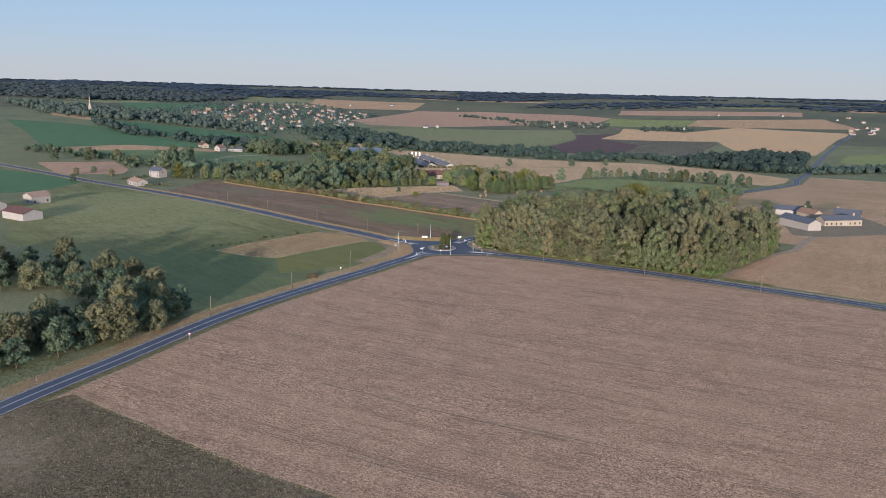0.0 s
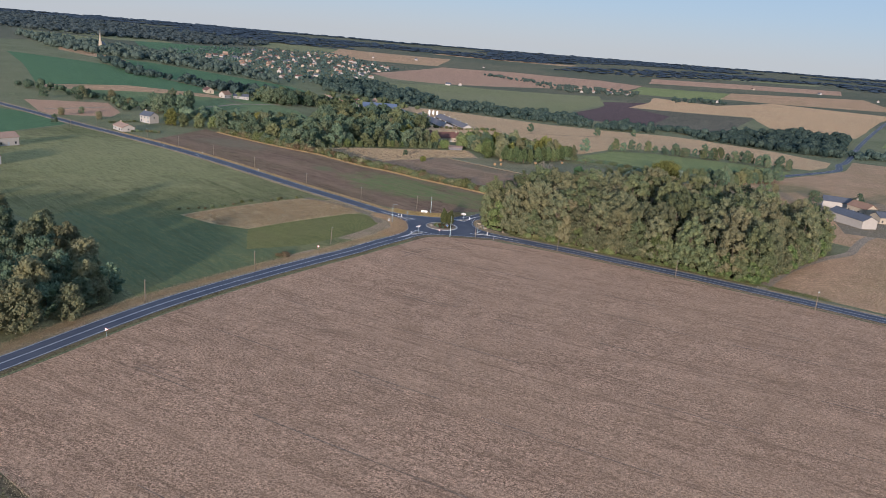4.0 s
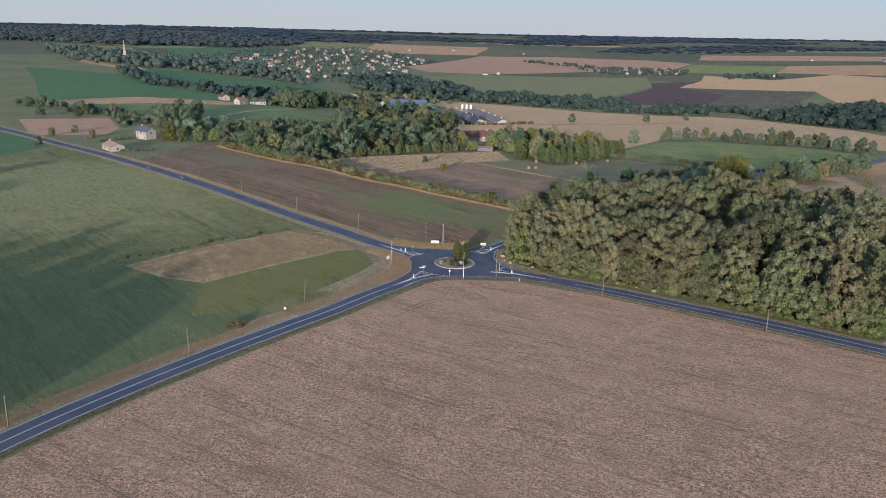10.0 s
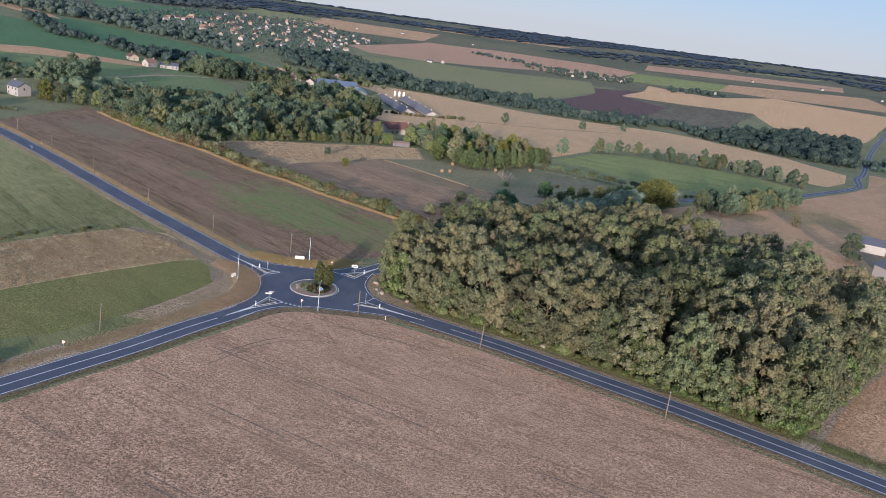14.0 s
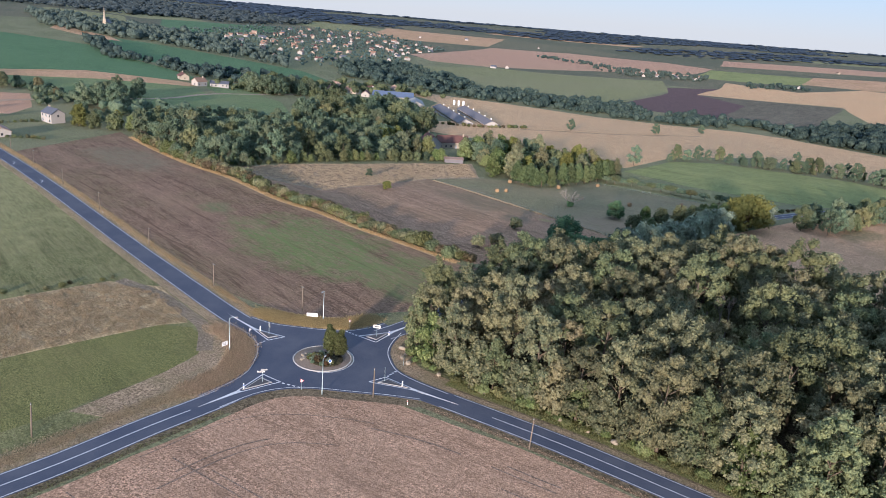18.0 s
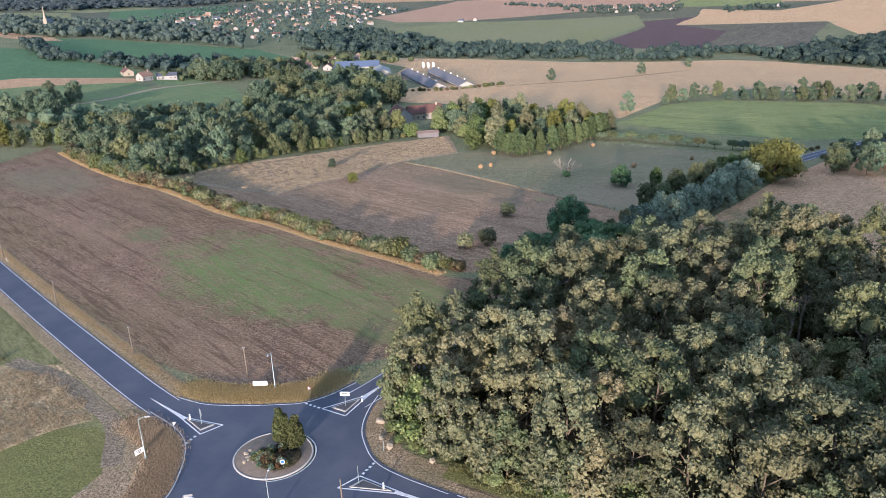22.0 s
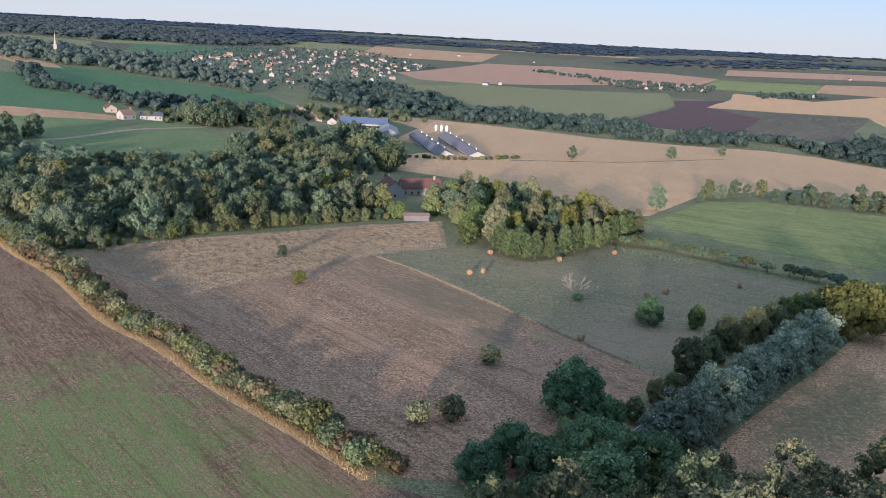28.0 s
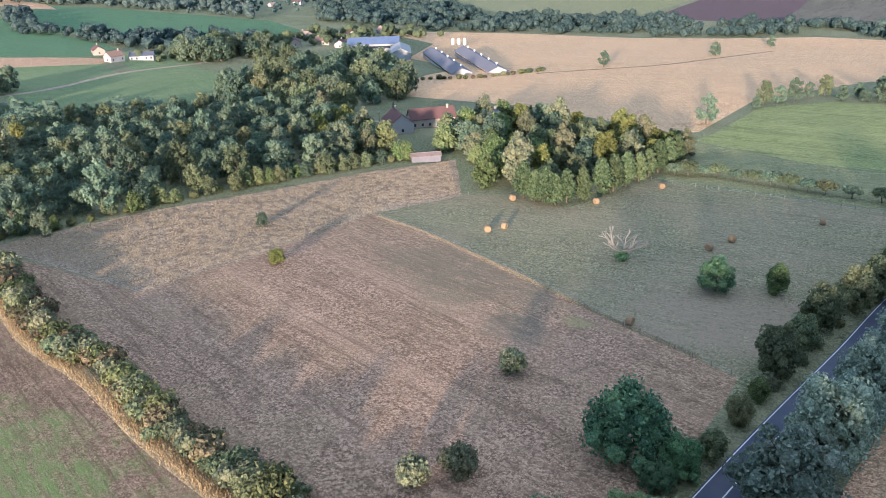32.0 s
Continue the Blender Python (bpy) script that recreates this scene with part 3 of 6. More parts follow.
# ---- the ground: one sheet, its fields laid out as they meet ----
W_IN, E_IN = offset(ROAD_W, 6.0)[6:62], offset(ROAD_E, -6.3)[4:]
FIELD_EDGE = [(260, -385), (100, -297), (20, -247), (-9, -230), (-26, -222), (-48, -209), (-79, -190)]
NW_OUT, NW_IN = offset(ROAD_NW, -7.0)[2:], offset(ROAD_NW, 6.0)[4:]
W_OUT = offset(ROAD_W, -8.5)[4:70]


def band(line, near, far):
    """The strip between two distances to the left of a line, as a polygon."""
    return [*offset(line, near).tolist(), *offset(line, far).tolist()[::-1]]


HEDGE_LINE = smooth_line([(-180, 235), (-150, 205), (-117, 175), (-88, 155), (-58, 130), (-38, 118.5), (-17, 103.5), (4, 90.5), (20, 80)], 2.0)
FIELDS = [
    (FARLAND, [(-3900, -900), (3900, -900), (3900, 4850), (-3900, 4850)]),
    (MEADOW, [(-620, -520), (700, -520), (800, 1100), (300, 1500), (-700, 1500), (-900, 500)]),
    # foreground
    (STUBBLE, [*W_IN[2:46].tolist()[::-1], *offset(RIM_S, 3.0)[3:-3].tolist()[::-1], *E_IN[3:].tolist(), (330, -300), *FIELD_EDGE]),
    (WEEDY, [*FIELD_EDGE[::-1], (330, -430), (330, -500), (-115, -500), (-104, -270), (-91, -205)]),
    (GREEN, [*W_OUT[:26].tolist(), (-82, -112), (-130, -62), (-200, -20), (-222, 18), (-256, 60), (-280, 130), (-276, 204), *NW_IN[:72].tolist()[::-1]]),
    (STRAW, [(-101, -25), (-92, -9), (-78, 10), (-66, 25), (-52, 26), (-40, 16), (-35, 7), (-40, 4), (-57, -17), (-70, -36), (-84, -34)]),
    (VERGE, [(-30, 8), (-20, 5), (-16, -4), (-17, -14), (-21, -24), (-28, -36), (-36, -36), (-30, -22), (-26, -10), (-27, 0)]),
    (WEDGE, [(-40, 4), (-33, 5), (-28, 1), (-25.5, -7), (-28, -17), (-34, -30), (-45, -50), (-62, -62), (-70, -36), (-57, -17)]),
    (TRACK, band(smooth_line([(-64, 27), (-50, 21), (-38, 12.5), (-30, 5.5), (-25, -5)], 1.5), -1.7, 1.7)),
    (HILL, [(-369, 245), (-302, 232), (-280, 205), (-284, 143), (-301, 130), (-420, 160)]),
    # between the north-west road and the hedge
    (BROWN, [*offset(RIM_N, 6.5)[4:].tolist()[::-1], *NW_OUT[5:58].tolist(), (-200, 172), (-196, 246), (-181, 232), (-117, 172), (-88, 152), (-58, 126), (-38, 115), (-17, 99), (5, 86), (20, 76), (40, 74), (14, 34)]),
    (MOWN, [(-100, 168), (-49, 150), (-32, 174), (-14, 213), (12, 193), (35, 168), (53, 149), (71, 132), (57, 104), (42, 80), (23, 79), (5.6, 92), (-17, 105), (-58, 131)]),
    (TALL, [(-102, 170), (-80, 198), (-52, 229), (-26, 260), (-1, 280), (8, 236), (-14, 213), (-32, 174), (-49, 150)]),
    (BALEFIELD, [(-14, 213), (8, 236), (28, 240), (40, 226), (67, 257), (131, 229), (112, 186), (96, 166), (71, 132), (53, 149), (35, 168), (12, 193)]),
    (PALE, [(68, 260), (86, 313), (119, 282), (166, 260), (150, 240), (131, 231)]),
    (CORN, [(86, 316), (96, 330), (124, 388), (161, 408), (240, 385), (268, 345), (232, 300), (205, 262), (166, 262), (119, 284)]),
    (TAN, [(70, 78), (73, 95), (86, 115), (100, 135), (112, 152), (150, 120), (150, 60)]),
    (TAN, [(112, 152), (126, 174), (160, 216), (238, 286), (304, 366), (346, 424), (412, 560), (470, 505), (560, 420), (560, 120), (300, 90), (250, 60), (205, 62), (180, 30), (150, 60), (150, 120)]),
    (TAN, [(116, -48), (138, -18), (176, 20), (186, 40), (200, 60), (262, 78), (330, 60), (330, -185), (200, -106)]),
    (PINK, [(-160, 775), (-131, 789), (-28, 812), (88, 796), (260, 806), (302, 770), (360, 640), (372, 520), (335, 440), (300, 390), (240, 420), (203, 484), (128, 414), (90, 332), (80, 330), (20, 389), (-51, 418), (-68, 448), (-57, 506), (-40, 540), (-90, 600), (-90, 700)]),
    (PASTURE, [(-261, 373), (-250, 402), (-243, 455), (-222, 504), (-190, 480), (-148, 395), (-120, 352), (-150, 331), (-217, 340)]),
    # the left-hand slope
    (HILL, [(-535, 560), (-420, 400), (-370, 481), (-304, 502), (-288, 535), (-329, 575), (-386, 605), (-504, 690), (-640, 690)]),
    (PASTURE, [(-400, 380), (-338, 441), (-274, 482), (-243, 455), (-250, 402), (-261, 373), (-300, 335), (-332, 354)]),
    (PASTURE, [(-300, 535), (-276, 505), (-243, 470), (-222, 510), (-240, 560)]),
    (TAN, [(-420, 400), (-370, 481), (-304, 502), (-276, 505), (-274, 482), (-338, 441), (-400, 380)]),
    (ROSE, [(-370, 300), (-318, 337), (-284, 292), (-277, 263), (-317, 239)]),
    (HILL, [(-590, 800), (-498, 822), (-285, 805), (-225, 740), (-243, 664), (-372, 622), (-410, 613), (-500, 700)]),
    (TAN, [(-690, 900), (-562, 828), (-517, 784), (-562, 778), (-650, 830)]),
    (PALE, [(-1070, 1382), (-1111, 1485), (-940, 1494), (-765, 1216), (-873, 1203)]),
    (HILL, [(-756, 1316), (-913, 1612), (-815, 1772), (-760, 1951), (-661, 1708), (-657, 1349), (-615, 1154)]),
    # beyond the valley
    (PALE, [(-231, 1245), (-112, 1469), (258, 1610), (242, 1365), (114, 1056), (97, 1002), (14, 1038), (-46, 1006)]),
    (ROSE, [(-301, 1567), (-182, 2271), (49, 2374), (340, 2295), (454, 2144), (374, 1915), (126, 1741), (-115, 1498), (-229, 1443)]),
    (PLOUGH, [(118, 999), (238, 1332), (248, 1443), (359, 1503), (291, 1341), (345, 1190), (258, 950)]),
    (VINES, [(291, 1341), (523, 1260), (362, 888), (258, 950), (345, 1190)]),
    (PINK, [(359, 1503), (408, 1695), (526, 1552), (712, 1727), (900, 1500), (720, 1190), (590, 960), (480, 1000), (523, 1270), (291, 1341)]),
    (CORN, [(353, 1800), (443, 2110), (690, 2040), (600, 1765), (486, 1740)]),
    (TAN, [(600, 1800), (700, 2060), (1100, 2100), (1000, 1640), (712, 1727)]),
    (CORN, [(570, 830), (640, 950), (900, 1010), (900, 760), (640, 700)]),
    (TAN, [(-540, 2100), (-200, 2300), (-190, 2800), (-620, 2700)]),
    (PALE, [(-900, 2250), (-560, 2150), (-600, 2600), (-980, 2650)]),
    (PALE, [(-1300, 1700), (-900, 1500), (-860, 1750), (-1200, 2000)]),
    (ROSE, [(500, 2300), (1100, 2250), (1200, 2500), (560, 2560)]),
    (PALE, [(700, 2800), (1200, 2750), (1300, 2900), (760, 2960)]),
    (TAN, [(-300, 3100), (300, 3050), (350, 3180), (-250, 3240)]),
    (TAN, [(1400, 2500), (2100, 2600), (2100, 2850), (1400, 2760)]),
    # verges
    (VERGE, band(ROAD_W, -3.0, -7.4)[2:-2]),
    (VERGE, band(ROAD_NW, -3.0, -6.8)[2:-2]),
    (VERGE, band(ROAD_NW, 3.0, 6.0)[2:-2]),
    (WEEDY, band(ROAD_E, -3.0, -5.6)[2:-2]),
    (WEEDY, band(ROAD_W, 3.0, 5.2)[2:-2]),
    (VERGE, band(ROAD_E[:40], 3.0, 5.4)[2:-2]),
    (WEEDY, band(ROAD_E[:27], 5.0, 7.0)[2:-2]),
    (VERGE, band(RIM_W, -1.0, 6.6)),
    (VERGE, band(RIM_N, -1.0, 6.5)),
    (VERGE, band(RIM_E, -1.0, 5.0)),
    (WEEDY, band(RIM_S, -1.0, 3.0)),
    (STRAW, band(HEDGE_LINE, -0.6, -4.2)),
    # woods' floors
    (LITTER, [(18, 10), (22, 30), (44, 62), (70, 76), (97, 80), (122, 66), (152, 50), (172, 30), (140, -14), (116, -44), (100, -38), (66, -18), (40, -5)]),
    (WEDGE, band(ROAD_E[2:27], 5.6, 9.8)),
    (DIRT, band(smooth_line([(112.5, -56), (117, -47.5), (134.6, -22), (155, 0.5), (172, 15.5), (182.5, 32), (194, 50), (206, 64)], 2.0), -1.9, 1.9)),
    (TRACK, [(190, 62), (206, 58), (262, 80), (270, 150), (215, 160), (205, 120), (196, 84)]),
    (DIRT, [(-34, -56), (-42, -72), (-48, -66), (-41, -54)]),
]


def ground_mesh():
    pts = []
    for x0, x1, y0, y1, step in ((-330, 350, -420, 450, 14), (-900, 900, -520, 1650, 45), (-3900, 3900, -900, 4850, 190)):
        xs, ys = np.arange(x0, x1 + 1, step), np.arange(y0, y1 + 1, step)
        pts.append(np.array([(x, y) for x in xs for y in ys], float))
    rng = np.random.RandomState(3)
    verts = list(map(Vector, np.vstack(pts) + rng.uniform(-1, 1, (sum(map(len, pts)), 2))))
    edges = []
    for _, poly in FIELDS:
        near = np.abs(np.asarray(poly)).max() < 700
        ring = []
        for a, b in zip(np.asarray(poly, float), np.roll(np.asarray(poly, float), -1, 0)):
            far = np.linalg.norm(b - a)
            n = max(1, int(far / (9 if near else 60)))
            across = np.array([-(b - a)[1], (b - a)[0]]) / (far + 1e-9)
            for i in range(n):
                sway = (0.9 if near else 6.0) * noise.noise(Vector((*(a + (b - a) * i / n), 0.0)) * 0.11) if i and n < 200 else 0.0
                ring.append(a + (b - a) * i / n + across * sway)
        k = len(verts)
        verts += [Vector(p) for p in ring]
        edges += [(k + i, k + (i + 1) % len(ring)) for i in range(len(ring))]
    from mathutils.geometry import delaunay_2d_cdt
    flat, _, faces, *_ = delaunay_2d_cdt(verts, edges, [], 0, 0.02)
    xy = np.array([tuple(p) for p in flat])
    tri = np.array([f for f in faces if len(f) == 3])
    mid = xy[tri].mean(1)
    index = np.zeros(len(tri), int)
    mats = []
    for m, poly in FIELDS:
        if m not in mats:
            mats.append(m)
        index[inside(poly, mid)] = mats.index(m)
    me = bpy.data.meshes.new("ground")
    me.from_pydata(np.c_[xy, height(xy[:, 0], xy[:, 1])].tolist(), [], tri.tolist())
    for m in mats:
        me.materials.append(m)
    me.polygons.foreach_set("material_index", index.tolist())
    me.polygons.foreach_set("use_smooth", [True] * len(tri))
    me.update()
    return me


ground = thing("ground", "rolling farmland of stubble, pasture and crop fields", "ground", kind="structure", mesh=ground_mesh())

# ---- wheel ruts in the stubble ----


def ruts(name, label, lines, seed):
    """Pairs of broken wheel marks pressed into a field, all in one sheet."""
    r = random.Random(seed)
    s = Shape()
    for line in lines:
        for side in (-0.95, 0.95):
            track = offset(np.asarray(line), side)
            i = 0
            while i < len(track) - 3:
                n = r.randint(3, 9)
                piece = track[i:i + n + 1]
                if len(piece) > 1 and r.random() < 0.42:
                    strip = ribbon(piece, r.uniform(0.18, 0.42), 0.02)
                    s.add(strip.v, strip.f)
                i += n
    return thing(name, label, "wheel marks", kind="stuff", mesh=s.mesh(name, RUT))


AXIS = np.array([math.cos(radians(-25)), math.sin(radians(-25))])
SIDE = np.array([-AXIS[1], AXIS[0]])


def straight_rut(d, a, b):
    return smooth_line([AXIS * t + SIDE * (-d) for t in np.linspace(a, b, 8)], 2.5)


ruts("wheel_marks", "dark broken wheel marks across the stubble",
     [straight_rut(44, 8, 150), straight_rut(62, 4, 190), straight_rut(86, 6, 200), straight_rut(112, 10, 210),
      straight_rut(141, 16, 220), straight_rut(168, 20, 220), straight_rut(197, 26, 220)], 12)
ruts("headland_marks", "curved wheel marks round the stubble's headland",
     [smooth_line([(52, -36), (28, -26), (8, -24.5), (-6, -30), (-16, -46)], 2.0), smooth_line([(60, -47), (28, -33), (10, -32), (-2, -38), (-14, -58)], 2.0)], 13)

# ---- roads and the roundabout ----


def drape_patch(outline, lift, material, name, step=3.0):
    """A flat-lying sheet inside an outline, draped over the land, with a short skirt."""
    from mathutils.geometry import delaunay_2d_cdt
    ring = np.asarray(outline, float)
    lo, hi = ring.min(0), ring.max(0)
    grid = np.array([(x, y) for x in np.arange(lo[0], hi[0], step) for y in np.arange(lo[1], hi[1], step)])
    grid = grid[inside(ring, grid)]
    k = len(ring)
    verts = [Vector(p) for p in np.vstack([ring, grid])] if len(grid) else [Vector(p) for p in ring]
    flat, _, faces, *_ = delaunay_2d_cdt(verts, [(i, (i + 1) % k) for i in range(k)], [], 0, 1e-4)
    xy = np.array([tuple(p) for p in flat])
    tri = [tuple(f) for f in faces]
    keep = inside(ring, np.array([xy[list(f)].mean(0) for f in tri]))
    s = Shape()
    s.add(np.c_[xy, height(xy[:, 0], xy[:, 1]) + lift], [f for f, ok in zip(tri, keep) if ok])
    top = np.c_[ring, height(ring[:, 0], ring[:, 1]) + lift]
    s.add(np.vstack([top, top - (0, 0, lift + 0.12)]), [(i, (i + 1) % k, k + (i + 1) % k, k + i) for i in range(k)])
    return s.mesh(name, material)


def road(name, label, line, width, first, lift=0.05, centre=True):
    body = thing(name, label, "road", kind="structure", mesh=ribbon(line, width, lift, 0.25).mesh(name, ASPHALT))
    if centre:
        part("centre_line", ribbon(line[first:], 0.21, lift + 0.012).mesh("centre_line", WHITE_LINE), body, "white painted centre line")
    for side in (1, -1):
        edge = offset(line, side * (width / 2 - 0.30))[max(0, first - 2):]
        part("edge_line", ribbon(edge, 0.17, lift + 0.012).mesh("edge_line", WHITE_LINE), body, "white painted edge line")
    return body


road("road", "two-lane asphalt road running south-west from the roundabout", ROAD_W, 6.5, 4)
road_nw = road("road", "two-lane asphalt road running north-west past stubble", ROAD_NW, 6.4, 5, centre=False)
for x, y in ((-184.2, 144.2), (-152.0, 117.4)):
    arrow = np.array([(x, y), (x + 1.6, y - 1.0), (x + 2.8, y - 2.6), (x + 3.2, y - 4.2)])
    part("lane_arrow", ribbon(arrow, 0.35, 0.064).mesh("lane_arrow", WHITE_LINE), road_nw, "white curved arrow")
road("road", "two-lane asphalt road along the oak wood", ROAD_E, 6.4, 5)
road("road", "two-lane asphalt road between rows of trees", ROAD_N, 6.4, 3)
thing("grass_strip", "narrow weedy strip dividing the ripe wheat", "grass", kind="stuff", mesh=ribbon(smooth_line([(13.0, 514.0), (47.0, 533.0), (94.0, 562.0), (145.0, 622.0), (207.0, 699.0), (285.0, 768.0)], 6.0), 2.2, 0.06, 0.2).mesh("grass_strip", WEEDY))
thing("lane", "pale unpaved lane past the green pasture", "lane", kind="structure", mesh=ribbon(smooth_line([(-330, 262), (-300, 322), (-263, 376), (-250, 404), (-243, 456), (-222, 506), (-205, 560)], 5.0), 4.0, 0.04, 0.2).mesh("lane", DIRT))
thing("lane", "pale farm lane behind the wood", "lane", kind="structure", mesh=ribbon(smooth_line([(-160, 338), (-130, 352), (-100, 350), (-70, 346), (-40, 348)], 5.0), 3.2, 0.04, 0.2).mesh("lane", DIRT))

junction = thing("roundabout", "asphalt roundabout with white edge lines", "roundabout", kind="structure",
                 mesh=drape_patch(np.vstack([RIM_W, RIM_N, RIM_E, RIM_S]), 0.058, ASPHALT, "roundabout"))
for rim in (RIM_W, RIM_N, RIM_E, RIM_S):
    part("edge_line", ribbon(offset(rim, -0.55), 0.17, 0.074).mesh("edge_line", WHITE_LINE), junction, "white painted edge line")


def dashes(a, b, count):
    for i in range(count):
        p, q = np.array(a) + (np.array(b) - a) * (i + 0.15) / count, np.array(a) + (np.array(b) - a) * (i + 0.7) / count
        part("yield_dash", ribbon(np.array([p, q]), 0.45, 0.074).mesh("yield_dash", WHITE_LINE), junction, "white give-way dash")


dashes((-4.4, -13.5), (0.2, -14.3), 4)
dashes((-14.8, 4.2), (-16.0, 0.6), 4)
dashes((15.4, -4.0), (16.8, -0.6), 4)
dashes((4.0, 14.1), (0.6, 15.6), 4)


def splitter(corners, tail):
    """A painted splitter: white outline, a small kerbed refuge inside, and hatching that runs out into the centre line."""
    isl = thing("splitter_island", "kerbed triangular traffic island with white border", "traffic island", "splitter islands",
                at=Matrix.Translation((0, 0, 0)))
    tri = np.array(corners, float)
    mid = tri.mean(0)
    loop = np.vstack([tri, tri[:1]])
    for a, b in zip(loop, loop[1:]):
        part("border_line", ribbon(np.array([a, b]), 0.26, 0.078).mesh("border_line", WHITE_LINE), isl, "white border line")
    inner = mid + (tri - mid) * 0.62
    part("kerb", drape_patch(inner, 0.17, KERB, "kerb", 9.0), isl, "pale concrete kerb")
    part("infill", drape_patch(mid + (tri - mid) * 0.5, 0.182, OLD_ASPHALT, "infill", 9.0), isl, "dark asphalt infill")
    tip = tri[2]
    part("hatching", drape_patch([tip + (tri[0] - tip) * 0.2, tip + (tri[1] - tip) * 0.2, np.array(tail)], 0.08, WHITE_LINE, "hatching", 9.0), isl, "white painted hatching")


splitter([(-4.7, -13.2), (-9.2, -11.2), (-11.6, -21.0)], (-15.4, -27.6))
splitter([(-11.5, 7.6), (-14.3, 4.6), (-20.3, 9.5)], (-28.5, 15.0))
splitter([(12.4, -7.4), (15.1, -4.3), (23.0, -8.2)], (32.0, -11.6))
splitter([(4.3, 14.0), (9.0, 12.0), (11.8, 19.2)], (15.5, 25.8))

# ---- trees ----


def ico():
    """A unit icosahedron."""
    p = (1 + 5**0.5) / 2
    v = np.array([(-1, p, 0), (1, p, 0), (-1, -p, 0), (1, -p, 0), (0, -1, p), (0, 1, p), (0, -1, -p), (0, 1, -p), (p, 0, -1), (p, 0, 1), (-p, 0, -1), (-p, 0, 1)])
    f = [(0, 11, 5), (0, 5, 1), (0, 1, 7), (0, 7, 10), (0, 10, 11), (1, 5, 9), (5, 11, 4), (11, 10, 2), (10, 7, 6), (7, 1, 8),
         (3, 9, 4), (3, 4, 2), (3, 2, 6), (3, 6, 8), (3, 8, 9), (4, 9, 5), (2, 4, 11), (6, 2, 10), (8, 6, 7), (9, 8, 1)]
    return v / np.linalg.norm(v[0]), np.array(f)


ICO, ICO_F = ico()


def sprays(rng, centres, radii, per, leaf, up=0.25, keep_from=None, reach=(0.84, 1.12)):
    """Leaf sprays on the skins of many clumps: bent four-cornered blades, tilted every way round the outward normal."""
    n = len(centres)
    d = rng.normal(size=(n, per, 3))
    d[..., 2] += up
    d /= np.linalg.norm(d, axis=-1, keepdims=True)
    pos = centres[:, None] + d * (radii[:, None] * rng.uniform(*reach, (n, per)))[..., None]
    d, pos = d.reshape(-1, 3), pos.reshape(-1, 3)
    if keep_from is not None:
        out = ((pos - keep_from) * d).sum(1) > -0.15 * radii.mean()
        d, pos = d[out], pos[out]
    k = len(pos)
    nrm = d + rng.normal(scale=0.55, size=(k, 3))
    nrm /= np.linalg.norm(nrm, axis=1)[:, None]
    a = np.cross(nrm, rng.normal(size=(k, 3)))
    a /= np.linalg.norm(a, axis=1)[:, None] + 1e-9
    b = np.cross(nrm, a)
    s = leaf * rng.uniform(0.55, 1.35, (k, 1))
    w = s * rng.uniform(0.45, 0.9, (k, 1))
    droop = nrm * s * rng.uniform(-0.25, 0.35, (k, 1))
    quad = np.stack([pos - a * s, pos - b * w + droop, pos + a * s * 0.9, pos + b * w + droop], 1)
    return quad.reshape(-1, 3), np.arange(4 * k).reshape(-1, 4)


def crown_mesh(name, seed, radius, low, high, clumps, clump_r, per, leaf, material, cone=0.0, gap=0.0):
    """A crown of many leafy clumps round a dome; cone narrows it towards its top, gap leaves holes."""
    rng = np.random.RandomState(seed)
    cz, rz = (low + high) / 2, (high - low) / 2 - clump_r * 0.6
    pts = rng.normal(size=(clumps * 3, 3))
    pts /= np.linalg.norm(pts, axis=1)[:, None]
    pts *= rng.uniform(0.62, 1.0, (len(pts), 1))
    pts = pts[(pts[:, 2] > -0.9)]
    # the lower boughs spread as wide as the middle of the crown
    pts[:, :2] *= 1 + (0.0 if cone else 0.75) * np.maximum(0, -pts[:, 2:] - 0.15)
    order = [0]
    for i in range(1, len(pts)):
        if len(order) >= clumps:
            break
        if min(np.linalg.norm((pts[order] - pts[i]) * (1, 1, 0.9), axis=1)) > 1.35 / clumps**0.5 + gap:
            order.append(i)
    pts = pts[order]
    if clumps >= 30 and per < 60 and not cone:
        return lobed_crown(name, rng, radius, cz, rz, clumps, clump_r, per, leaf, material)
    lean = 1 - cone * (pts[:, 2:] * 0.5 + 0.5)
    reach = (radius - clump_r * 0.75) * rng.uniform(0.85, 1.12, (len(pts), 1))
    centres = np.c_[pts[:, :2] * reach * lean, cz + pts[:, 2] * rz]
    radii = clump_r * rng.uniform(0.6, 1.35, len(pts)) * (1 - 0.35 * cone * (pts[:, 2] * 0.5 + 0.5))
    core_v = (centres[:, None] + ICO[None] * (radii[:, None] * 0.70 * rng.uniform(0.8, 1.15, (len(pts), 12)))[..., None]).reshape(-1, 3)
    core_f = (np.arange(len(pts))[:, None, None] * 12 + ICO_F[None]).reshape(-1, 3)
    v, f = sprays(rng, centres, radii, per, leaf, 0.3, np.array((0, 0, cz - rz * 0.3)))
    faces = core_f.tolist() + (f + len(core_v)).tolist()
    return array_mesh(name, np.vstack([core_v, v]), faces, material)


